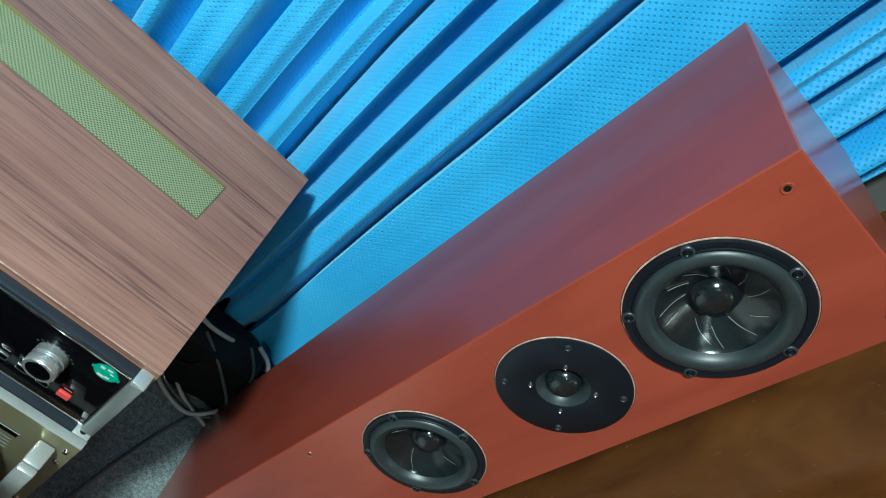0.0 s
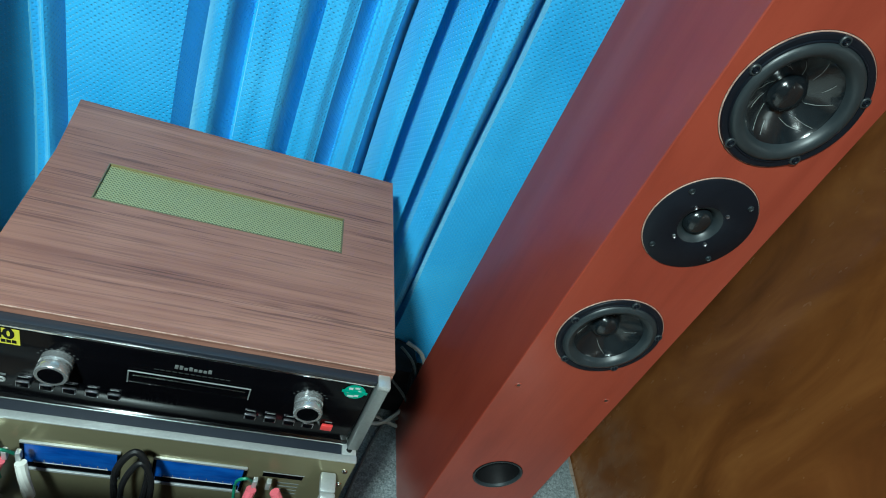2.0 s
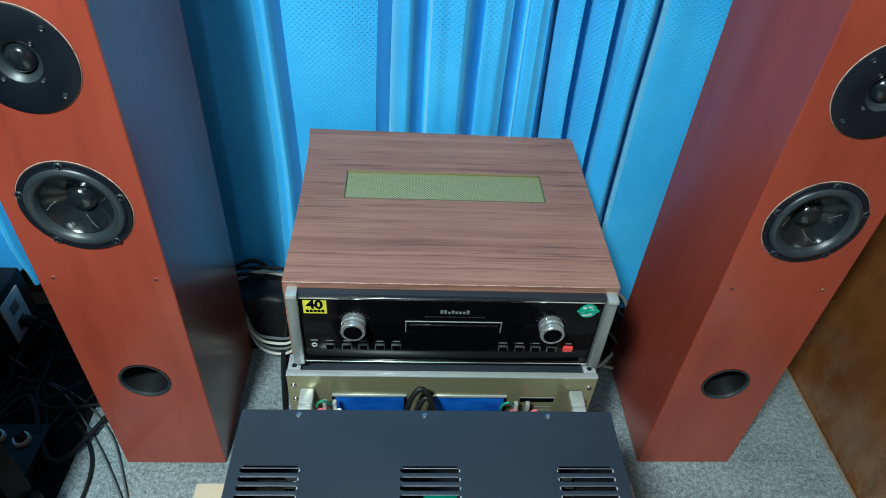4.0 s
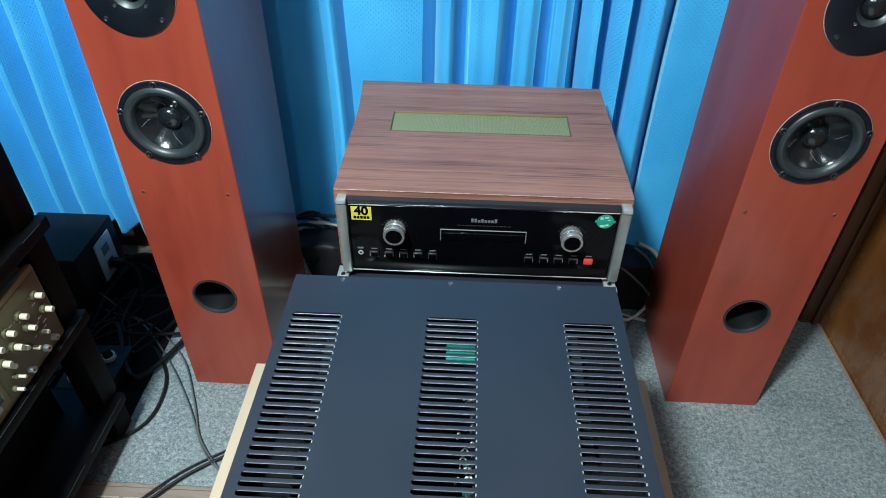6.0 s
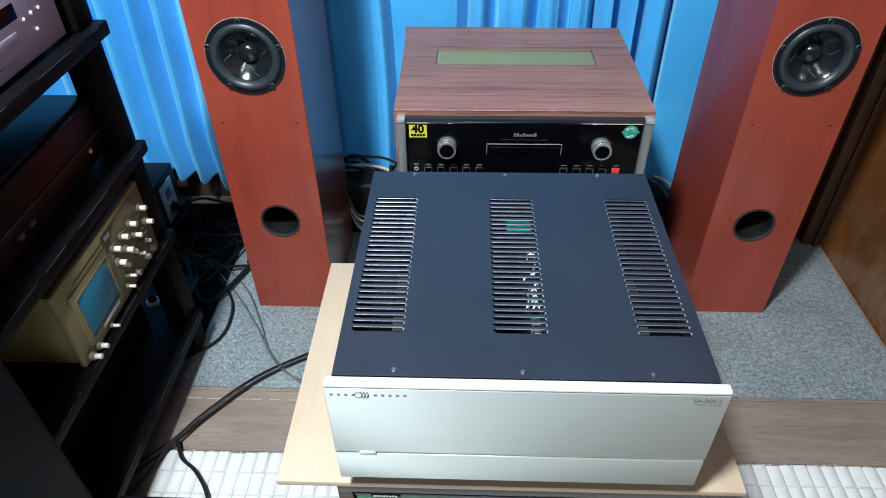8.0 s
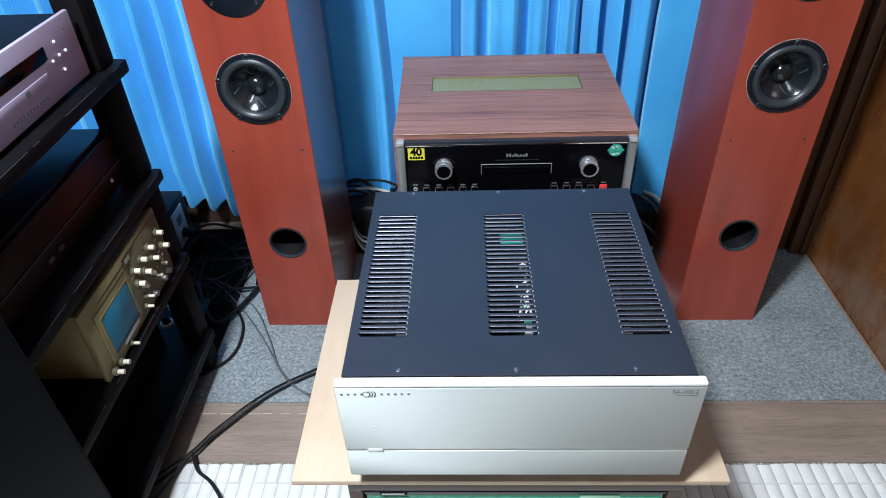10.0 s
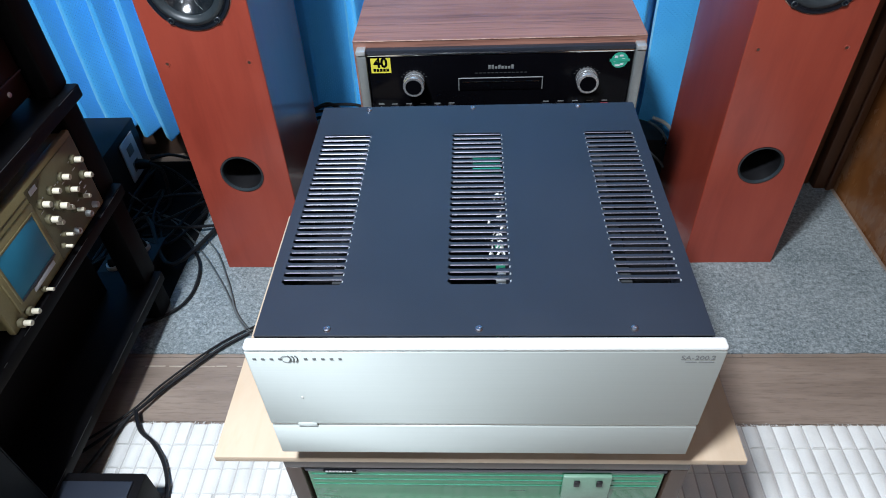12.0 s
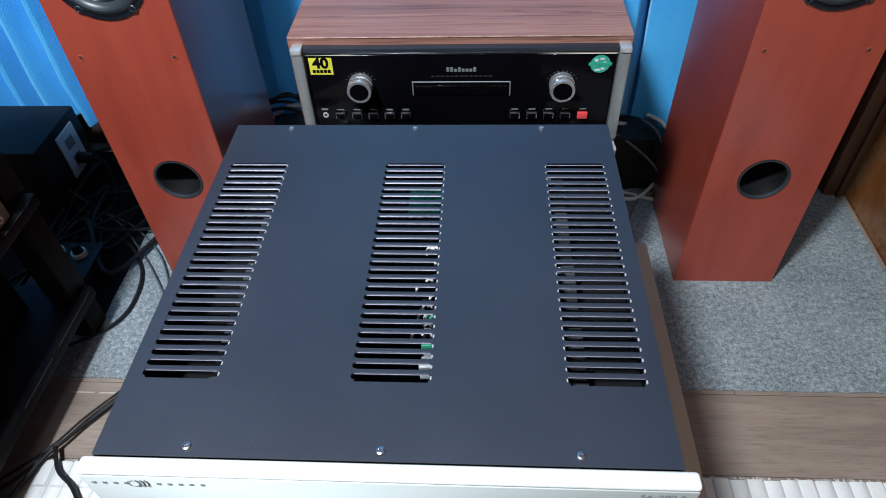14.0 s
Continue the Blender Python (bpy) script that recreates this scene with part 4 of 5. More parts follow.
    part("indicator", lathe([(0, 0.0006), (0.0012, 0.0006), (0.0012, 0)], 10, (-0.1865, -0.0820, 0.4965), TO_FRONT), WHITE_PLASTIC, front)
    # the maker's mark as plain bars and rings, the model number as letters
    for x in [-0.2225 + q * 0.0082 for q in range(4)] + [-0.1735 + q * 0.0082 for q in range(5)]:
        part("emblem", box(x, x + 0.0030, -0.0824, -0.0819, 0.5572, 0.5598), PRINT, front)
    for k in range(3):
        part("emblem_ring", tube([(-0.1895 + k * 0.0034 + 0.0030 * math.cos(a), -0.0822, 0.5588 + 0.0048 * math.sin(a)) for a in [radians(-70 + 28 * q) for q in range(6)]], 0.0007, 5, 2), PRINT, front)
    part("emblem_ring", lathe([(0.0042, 0.0005), (0.0050, 0.0005)], 24, (-0.1905, -0.0821, 0.5588), TO_FRONT), PRINT, front)
    lettering("SA-200.2", 0.0086, (0.1905, -0.0823, 0.5600), text_turn(), PRINT, front)
    for a, b in ((0.180, 0.190), (0.192, 0.206)):
        part("small_print", box(a, b, -0.0825, -0.0819, 0.5535, 0.5545), PRINT, front)
    for x in (-0.19, 0.178):
        for y in (-0.03, 0.30):
            part("foot", lathe([(0.015, 0), (0.018, 0.003), (0.018, 0.0145)], 20, (x, y, 0.3555), None), RUBBER, ob)
    # insides seen through the slots
    inner = part("circuit_board", box(0.012, 0.024, -0.02, 0.105, 0.450, 0.452), BOARD_GREEN, ob, "green circuit board inside")
    rnd = random.Random(4)
    for y in (0.222, 0.231, 0.240, 0.249):
        part("green_part", box(-0.014, 0.022, y, y + 0.0045, 0.545, 0.553, 0.001), GREEN, inner)
    for k in range(9):
        x, y, h = rnd.uniform(0.014, 0.021), rnd.uniform(-0.01, 0.10), rnd.uniform(0.02, 0.06)
        part("capacitor", lathe([(0, h), (0.0035, h), (0.0040, h - 0.001), (0.0040, 0)], 12, (x, y, 0.4525), None), SATIN if k % 3 else WHITE_PLASTIC, inner)
    for k in range(22):
        x, y, turn = 0.021 - abs(rnd.gauss(0, 0.008)), rnd.uniform(0.055, 0.165), rnd.uniform(0, math.pi)
        dx, dy = 0.0035 * math.cos(turn), 0.0035 * math.sin(turn)
        part("cable_tie", tube([(x - dx, y - dy, 0.556), (x, y, 0.562), (x + dx, y + dy, 0.557)], rnd.uniform(0.0008, 0.0015), 6, 3), WHITE_PLASTIC, inner, "white wire tie")
    for k in range(12):
        y = 0.0 + 0.0075 * k
        part("component", box(0.010 + rnd.uniform(0, 0.004), 0.021, y, y + 0.004, 0.535, 0.548, 0.0008), rnd.choice((BOARD_GREEN, DARK_HOLE, DARK_HOLE, SATIN)), inner)
    for x in (-0.1490, 0.1325):
        for y in (0.123, 0.253):
            part("inner_screw", box(x - 0.0030, x + 0.0030, y - 0.0018, y + 0.0018, 0.566, 0.5725, 0.0010), PALE_METAL, ob, "bright screw end under the slots")
    for a, tab in ((-0.163, -0.150), (0.137, 0.150)):
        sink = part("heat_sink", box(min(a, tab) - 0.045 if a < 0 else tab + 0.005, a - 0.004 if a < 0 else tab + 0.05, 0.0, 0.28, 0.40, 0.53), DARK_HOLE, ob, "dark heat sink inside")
        for k in range(30):
            y = 0.0 + k * 0.0092
            part("fin", box(a, tab, y, y + 0.0035, 0.551, 0.556), FAINT, sink)
        rail = -0.1470 if a < 0 else 0.1305
        for k in range(30):
            y = 0.0 + k * 0.0092
            part("fin_tip", box(rail, rail + 0.0016, y, y + 0.0040, 0.560, 0.5685), SATIN, sink)
    return ob


SLOT_ENDS = {}


def slot_end_mesh(side, pitch):
    """A small corner fill that rounds a slot's end."""
    if side not in SLOT_ENDS:
        bm = bmesh.new()
        r, half = 0.0030, pitch / 2
        for s in (1, -1):
            arc = [(side * (r - r * math.cos(radians(a))), s * r * math.sin(radians(a))) for a in (0, 22.5, 45, 67.5, 90)]
            pts = [(0, s * half), (side * r, s * half)] + [(p, q) for p, q in reversed(arc)]
            up = [bm.verts.new((p, q, 0)) for p, q in pts]
            dn = [bm.verts.new((p, q, -0.0018)) for p, q in pts]
            bm.faces.new(up)
            for i in range(len(pts)):
                j = (i + 1) % len(pts)
                bm.faces.new((up[i], up[j], dn[j], dn[i]))
        bmesh.ops.recalc_face_normals(bm, faces=bm.faces)
        me = bpy.data.meshes.new("slot_end")
        bm.to_mesh(me)
        bm.free()
        me.materials.append(BLACK_METAL)
        SLOT_ENDS[side] = me
    return SLOT_ENDS[side]


vented_amplifier()
solo("board", box(-0.321, 0.2945, -0.0695, 0.372, 0.3455, 0.3555, 0.0012), PLY, "thin pale plywood board under the silver-fronted amplifier", "board")


def glass_cabinet():
    x0, x1, y0, y1, z1 = -0.243, 0.236, -0.0655, 0.330, 0.3450
    ob = thing("glass_cabinet", (0, 0.12, 0.006), "low brown cabinet with a green-tinted glass front on the mat", "cabinet")
    part("top_panel", box(x0, x1, y0, y1, z1 - 0.020, z1, 0.0015), DARK_WOOD, ob)
    for a in (x0, x1 - 0.020):
        part("side_panel", box(a, a + 0.020, y0, y1, 0.008, z1 - 0.0203, 0.0015), DARK_WOOD, ob)
    part("back_panel", box(x0 + 0.0205, x1 - 0.0205, y1 - 0.012, y1, 0.008, z1 - 0.0203), DARK_WOOD, ob)
    part("bottom_panel", box(x0 + 0.0205, x1 - 0.0205, y0, y1 - 0.0125, 0.008, 0.028), DARK_WOOD, ob)
    door = part("glass_door", box(x0 + 0.024, x1 - 0.024, y0 + 0.004, y0 + 0.009, 0.030, z1 - 0.032, 0.001), GREEN_GLASS, ob, "green-tinted glass door")
    part("door_rail", box(x0 + 0.022, x1 - 0.022, y0 + 0.002, y0 + 0.010, z1 - 0.0315, z1 - 0.0255, 0.001), BLACK_METAL, ob, "dark upper rail")
    part("name_plate", box(x0 + 0.045, x0 + 0.085, y0 + 0.0005, y0 + 0.002, z1 - 0.0310, z1 - 0.0265, 0.0003), BLACK_GLOSS, ob)
    for k in range(8):
        part("small_print", box(x0 + 0.048 + k * 0.0042, x0 + 0.051 + k * 0.0042, y0 + 0.0001, y0 + 0.0005, z1 - 0.0300, z1 - 0.0275), PALE_PRINT, ob)
    for k in range(3):
        part("glass_line", box(x0 + 0.028, x1 - 0.028, y0 + 0.0030, y0 + 0.0039, z1 - 0.042 - k * 0.012, z1 - 0.0405 - k * 0.012), BOARD_GREEN, door)
    tag = part("latch_plate", box(0.092, 0.150, y0 - 0.001, y0 + 0.0036, 0.255, z1 - 0.036, 0.001), LATCH, door, "small latch plate seen through the tint")
    part("catch", box(0.105, 0.112, y0 - 0.004, y0 - 0.001, 0.290, 0.302, 0.001), RUBBER, tag)
    part("catch", box(0.132, 0.139, y0 - 0.004, y0 - 0.001, 0.290, 0.302, 0.001), RUBBER, tag)
    return ob


glass_cabinet()


# ---- black rack with its devices ----
def rack():
    ob = thing("equipment_rack", (-0.88, 0.10, 0.0), "black lacquered open rack holding hi-fi and test devices", "rack")
    for z, back in ((0.755, 0.515), (0.535, 0.507), (0.333, 0.500), (0.105, 0.497)):
        part("shelf", box(-1.12, -0.667, -0.40, back, z - 0.024, z, 0.0035, None, 2), BLACK_LACQUER, ob, "black shelf with worn rounded edge")
    for x in (-0.705, -1.085):
        for y in (0.478, -0.36):
            for a, b in ((0.003, 0.0808), (0.1053, 0.3087), (0.3333, 0.5107), (0.5353, 0.7307), (0.7553, 0.9407)):
                part("post", box(x - 0.024, x + 0.024, y - 0.026, y + 0.026, a, b, 0.006), BLACK_LACQUER, ob)
    part("lower_front", box(-0.770, -0.760, -0.32, 0.44, 0.1055, 0.3085, 0.002), BLACK_LACQUER, ob, "black panel behind the lower shelf edge")
    rnd = random.Random(2)
    # broken paler strips: chipped wear and painted highlights along the shelf edges
    for z in (0.755, 0.535, 0.333, 0.105):
        y = rnd.uniform(0.0, 0.05)
        while y < 0.47:
            ln = min(rnd.uniform(0.006, 0.14), 0.485 - y)
            part("worn_glint", box(-0.6678, -0.6666, y, y + ln, z - 0.0022, z - 0.0018), FAINT, ob)
            y += ln + rnd.uniform(0.01, 0.09)
    return ob


rack()
panel = thing("panel", (-0.66, -0.266, 0.004), "dark slate-grey panel standing at the end of the rack", "panel")
part("board", box(-0.668, -0.652, -0.52, -0.0145, 0.004, 0.9475, 0.002), SLATE, panel)
part("edge_strip", box(-0.668, -0.652, -0.0143, -0.012, 0.004, 0.9475, 0.0008), SLATE, panel)
part("top_strip", box(-0.668, -0.652, -0.52, -0.012, 0.9478, 0.950, 0.0008), SLATE, panel)


def oscilloscope():
    fx, y0, y1, z0, z1 = -0.675, 0.132, 0.442, 0.3345, 0.487
    ob = thing("oscilloscope", (-0.83, 0.287, 0.334), "olive-beige bench oscilloscope with a blue screen and cream knobs", "oscilloscope")
    part("body", box(-1.02, fx - 0.0125, y0 + 0.004, y1 - 0.004, z0 + 0.004, z1 - 0.004, 0.004), OLIVE, ob, "olive-beige metal body")
    part("front_frame", box(fx - 0.012, fx - 0.0005, y0, y1, z0, z1, 0.003), OLIVE, ob, "beige front frame")
    part("control_panel", box(fx - 0.0004, fx + 0.0012, 0.285, y1 - 0.006, z0 + 0.008, z1 - 0.010, 0.0005), OLIVE_DARK, ob, "olive-grey control panel")
    bz = part("bezel", box(fx - 0.0004, fx + 0.0035, 0.158, 0.2835, 0.352, 0.460, 0.002), OLIVE, ob, "raised beige screen bezel")
    part("screen", box(fx + 0.0036, fx + 0.0044, 0.170, 0.2705, 0.369, 0.445, 0.0006), SCREEN, bz, "blue screen")
    for a, b, c, d in ((0.1655, 0.1698, 0.365, 0.449), (0.2707, 0.275, 0.365, 0.449), (0.170, 0.2705, 0.4452, 0.449), (0.170, 0.2705, 0.365, 0.3688)):
        part("screen_rim", box(fx + 0.0036, fx + 0.0056, a, b, c, d, 0.0005), BLACK_METAL if c < 0.4 and d < 0.4 else OLIVE, bz)
    part("scale_strip", box(fx + 0.0036, fx + 0.0046, 0.200, 0.262, 0.3545, 0.3625, 0.0004), PALE_PRINT, bz, "pale printed strip")
    part("name_plate", box(fx - 0.0003, fx + 0.0016, 0.292, 0.312, 0.464, 0.473, 0.0004), PALE_PRINT, ob)
    part("frame_line", box(fx - 0.0003, fx + 0.0010, 0.185, 0.285, 0.4665, 0.4690), OLIVE_DARK, ob)
    spots = ((0.412, 0.447, 0.0075), (0.418, 0.412, 0.0075), (0.367, 0.445, 0.0075), (0.371, 0.417, 0.0070), (0.332, 0.444, 0.0075), (0.300, 0.443, 0.0078), (0.332, 0.415, 0.0080), (0.341, 0.404, 0.0065), (0.361, 0.383, 0.0055), (0.390, 0.389, 0.0055), (0.300, 0.413, 0.0080), (0.305, 0.403, 0.0065), (0.171, 0.3445, 0.0068), (0.148, 0.3445, 0.0068), (0.216, 0.3445, 0.0042), (0.311, 0.373, 0.0045), (0.297, 0.360, 0.0045))
    for y, z, r in spots:
        r *= 0.88
        k = part("knob", lathe([(r * 1.25, 0.001), (r * 1.2, 0.008), (r * 0.75, 0.0085)], 20, (fx, y, z), TO_SIDE), OLIVE_DARK, ob, "knob with a grey skirt")
        part("knob_cap", lathe([(r * 0.74, 0.0084), (r * 0.74, 0.018), (r * 0.66, 0.0195), (0, 0.0195)], 18, (fx, y, z), TO_SIDE), CREAM, k, "cream knob cap")
    rnd = random.Random(6)
    for k in range(16):
        y, z = rnd.uniform(0.292, 0.428), rnd.uniform(0.352, 0.468)
        part("small_print", box(fx + 0.0011, fx + 0.0015, y, y + 0.009, z, z + 0.0018), PALE_PRINT, ob)
    for y in (0.41, 0.385, 0.34):
        part("socket", lathe([(0.003, 0.001), (0.003, 0.010), (0.0055, 0.010), (0.0060, 0.001)], 16, (fx, y, 0.3545), TO_SIDE), SATIN, ob)
    for y in (0.16, 0.41):
        part("foot", box(-0.72, -0.70, y - 0.01, y + 0.01, 0.3333, 0.3385), RUBBER, ob)
    return ob


oscilloscope()


def rack_disc_player():
    fx = -0.690
    ob = thing("compact_disc_player", (-0.86, 0.20, 0.755), "silver-lilac disc player with a dark display on the rack", "disc player")
    part("body", box(-1.05, fx - 0.0085, -0.02, 0.425, 0.766, 0.864, 0.002), BLACK_LACQUER, ob, "black body")
    face = part("front_panel", box(fx - 0.008, fx, -0.025, 0.432, 0.763, 0.868, 0.002), LILAC, ob, "silver-lilac front panel")
    part("display", box(fx - 0.0004, fx + 0.0012, 0.10, 0.336, 0.822, 0.843, 0.0005), BLACK_GLOSS, ob, "dark display window")
    tray = part("disc_tray", box(fx - 0.0004, fx + 0.0016, 0.09, 0.320, 0.793, 0.809, 0.0006), LILAC, ob, "disc drawer")
    part("emblem", box(fx + 0.0016, fx + 0.0020, 0.255, 0.266, 0.797, 0.806), PRINT, tray)
    for y, z in ((0.367, 0.839), (0.388, 0.818), (0.368, 0.818), (0.347, 0.816), (0.368, 0.795)):
        part("push_button", lathe([(0, 0.003), (0.0022, 0.0028), (0.0032, 0.0)], 18, (fx, y, z), TO_SIDE), PALE_PRINT, ob, "round pale button")
    part("indicator", box(fx, fx + 0.0006, 0.400, 0.406, 0.845, 0.848), PRINT, face)
    for k in range(11):
        part("small_print", box(fx, fx + 0.0005, 0.205 + k * 0.009, 0.2105 + k * 0.009, 0.777, 0.781), PRINT, face)
    for y in (0.03, 0.39):
        part("foot", lathe([(0.014, 0), (0.016, 0.0075)], 18, (-0.73, y, 0.7555), None), RUBBER, ob)
    return ob


rack_disc_player()


def wooden_amplifier():
    ob = thing("wooden_amplifier", (-0.88, 0.2, 0.535), "dark mahogany-cased amplifier on the rack shelf", "amplifier")
    part("case", box(-1.06, -0.712, -0.05, 0.448, 0.548, 0.653, 0.003), MAHOGANY, ob, "dark reddish wooden case")
    part("front_panel", box(-0.7115, -0.702, -0.04, 0.438, 0.554, 0.647, 0.002), MAHOGANY, ob, "glossy dark front")
    part("trim", box(-0.7018, -0.7000, -0.04, 0.438, 0.594, 0.5965), BLACK_METAL, ob)
    part("socket", lathe([(0, 0.002), (0.003, 0.002), (0.0045, 0.0)], 14, (-0.702, 0.392, 0.578), TO_SIDE), SATIN, ob)
    for y in (0.19, 0.16):
        part("switch", box(-0.7018, -0.696, y, y + 0.012, 0.572, 0.580, 0.001), FAINT, ob)
    for y in (0.0, 0.40):
        part("foot", box(-0.76, -0.73, y - 0.012, y + 0.012, 0.5353, 0.5478), RUBBER, ob)
    return ob


wooden_amplifier()


def outlet_box():
    ob = thing("transformer_box", (-0.97, 0.89, 0.0), "black metal transformer box with a pale outlet plate", "transformer")
    part("body", box(-1.07, -0.886, 0.79, 0.975, 0.004, 0.188, 0.004), RUBBER, ob)
    plate = part("outlet_plate", box(-0.8858, -0.8818, 0.866, 0.940, 0.058, 0.168, 0.0015), PALE_PRINT, ob, "pale grey outlet plate")
    for z in (0.090, 0.135):
        part("outlet", box(-0.8817, -0.8806, 0.888, 0.918, z - 0.013, z + 0.013, 0.0004), PRINT, plate)
    part("plug", lathe([(0.014, 0.0), (0.013, 0.02), (0.008, 0.034), (0, 0.034)], 16, (-0.8804, 0.905, 0.090), TO_SIDE), RUBBER, ob, "black plug")
    for y in (0.81, 0.955):
        part("foot", box(-0.92, -0.895, y - 0.01, y + 0.01, 0.0005, 0.0042), RUBBER, ob)
    return ob


outlet_box()


def power_strip():
    ob = thing("power_strip", (-0.79, 0.61, 0.0), "dark power strip with white-ringed sockets beside the rack", "power strip")
    part("body", box(-0.86, -0.742, 0.545, 0.675, 0.001, 0.042, 0.004), RUBBER, ob)
    for x, y in ((-0.825, 0.575), (-0.780, 0.635), (-0.830, 0.64)):
        part("socket", lathe([(0.010, 0.040), (0.012, 0.052), (0.015, 0.052), (0.016, 0.042)], 20, (x, y, 0.0), None), WHITE_PLASTIC, ob, "white socket ring")
        part("plug", lathe([(0.0098, 0.042), (0.0098, 0.060), (0.006, 0.070), (0, 0.070)], 16, (x, y, 0.0), None), RUBBER, ob)
    return ob


power_strip()


def small_box():
    ob = thing("small_box", (-0.6, 0.0, 0.008), "small black wood-grained box on the white mat", "box")
    part("body", box(-0.665, -0.535, -0.12, 0.046, 0.009, 0.100, 0.003), BLACK_LACQUER, ob)
    part("top_panel", box(-0.663, -0.550, -0.118, 0.030, 0.1002, 0.1030, 0.001), BLACK_METAL, ob, "dark grained top")
    part("bracket", box(-0.532, -0.5, 0.018, 0.022, 0.009, 0.045, 0.001), RUBBER, ob)
    part("bracket", box(-0.503, -0.4985, 0.0, 0.0178, 0.009, 0.045, 0.001), RUBBER, ob)
    return ob


small_box()

# ---- cables ----
F = 0.007
cable([(-0.30, 0.50, F), (-0.36, 0.475, F), (-0.444, 0.434, F), (-0.531, 0.37, F), (-0.612, 0.274, F), (-0.650, 0.213, F + 0.006), (-0.700, 0.155, F), (-0.78, 0.08, F)], 0.0033, RUBBER, "thick black mains cable lying across the floor", "floor cables")
cable([(-0.30, 0.515, F), (-0.37, 0.487, F), (-0.440, 0.450, F), (-0.536, 0.383, F), (-0.62, 0.285, F), (-0.66, 0.222, F), (-0.72, 0.16, F), (-0.80, 0.10, F)], 0.0022, RUBBER, "black cable lying across the floor", "floor cables")
cable([(-0.648, 0.215, 0.016), (-0.625, 0.175, 0.015), (-0.591, 0.149, 0.015), (-0.559, 0.112, 0.015), (-0.540, 0.075, 0.014), (-0.530, 0.04, 0.014)], 0.0036, RUBBER, "black cable running to the small box", "floor cables")
cable([(-0.655, 0.205, 0.014), (-0.672, 0.165, 0.013), (-0.690, 0.11, 0.012), (-0.71, 0.05, 0.012)], 0.0036, RUBBER, "thin black cable curving over the mat edge", "floor cables")
cable([(-0.90, 0.80, 0.05), (-0.866, 0.812, F), (-0.778, 0.782, F), (-0.668, 0.669, F), (-0.578, 0.549, F), (-0.511, 0.442, F), (-0.461, 0.393, F), (-0.40, 0.37, F)], 0.0019, GREY_CABLE, "thin grey speaker wire on the carpet", "floor cables")
cable([(-0.89, 0.83, 0.06), (-0.83, 0.815, F), (-0.724, 0.758, F), (-0.631, 0.669, F), (-0.564, 0.549, F), (-0.520, 0.459, F), (-0.439, 0.377, F), (-0.38, 0.36, F)], 0.0019, GREY_CABLE, "thin grey speaker wire on the carpet", "floor cables")
cable([(-0.80, 0.68, 0.04), (-0.72, 0.70, 0.02), (-0.669, 0.648, F), (-0.644, 0.588, F), (-0.643, 0.513, F), (-0.674, 0.463, F), (-0.74, 0.42, F)], 0.0034, RUBBER, "black cord curling out from under the rack", "floor cables")
cable([(-0.846, 0.905, 0.090), (-0.82, 0.90, 0.075), (-0.81, 0.88, 0.03), (-0.80, 0.83, F), (-0.84, 0.74, F), (-0.83, 0.66, 0.02)], 0.0045, RUBBER, "black mains cord hanging from the outlet plug", "floor cables")
cable([(-0.846, 0.915, 0.098), (-0.80, 0.93, 0.10), (-0.74, 0.93, 0.085), (-0.66, 0.95, 0.05)], 0.0040, RUBBER, "black cord running behind the loudspeaker", "floor cables")
cable([(-0.86, 0.83, 0.03), (-0.78, 0.85, 0.03), (-0.68, 0.86, 0.03), (-0.60, 0.90, 0.02)], 0.0040, RUBBER, "black cord running behind the loudspeaker", "floor cables")
rnd = random.Random(11)
for k in range(8):
    a = [(-0.95 + rnd.uniform(0, 0.1), rnd.uniform(0.55, 0.9), 0.012), (-0.84 + rnd.uniform(-0.05, 0.05), rnd.uniform(0.6, 0.95), 0.02 + rnd.uniform(0, 0.03)), (-0.74 + rnd.uniform(-0.05, 0.05), rnd.uniform(0.6, 0.95), 0.016 + rnd.uniform(0, 0.03)), (-0.68 + rnd.uniform(-0.05, 0.08), rnd.uniform(0.72, 0.98), 0.012)]
    cable(a, rnd.uniform(0.003, 0.0055), RUBBER, "black cord in the tangle behind the rack", "cord tangle")
# added sheet that paints the rack's shade on the floor near-black
solo("shade_sheet", box(-1.15, -0.690, 0.50, 1.04, -0.0118, 0.003, 0.001), DARK_HOLE, "near-black sheet under the cord tangle, standing in for the rack's shade", "sheet")
# bundle behind the disc player
for a, b in ((-0.43, -0.24),):
    for k in range(6):
        pale = k == 3
        y = 0.965 + rnd.uniform(-0.02, 0.03)
        z = 0.165 + rnd.uniform(-0.04, 0.05)
        cable([(a, y + 0.01, z + rnd.uniform(-0.02, 0.02)), (a * 0.7 + b * 0.3, y, z + rnd.uniform(0.0, 0.04)), (a * 0.3 + b * 0.7, y - 0.01, z + rnd.uniform(-0.03, 0.03)), (b, y - 0.02, z + rnd.uniform(-0.03, 0.05))], rnd.uniform(0.003, 0.005), WHITE_CABLE if pale else RUBBER, "pale signal cable in a bundle behind the disc player" if pale else "black cable in a bundle behind the disc player", "cable bundles")
cable([(-0.275, 0.95, 0.20), (-0.285, 0.88, 0.06), (-0.275, 0.78, F), (-0.262, 0.66, F), (-0.255, 0.52, F)], 0.0050, RUBBER, "thick black cable running down beside the gold amplifier", "floor cables")
cable([(-0.30, 0.93, 0.12), (-0.31, 0.86, 0.03), (-0.29, 0.74, F), (-0.27, 0.62, F), (-0.27, 0.52, F)], 0.0055, RUBBER, "thick black cable running down beside the gold amplifier", "floor cables")


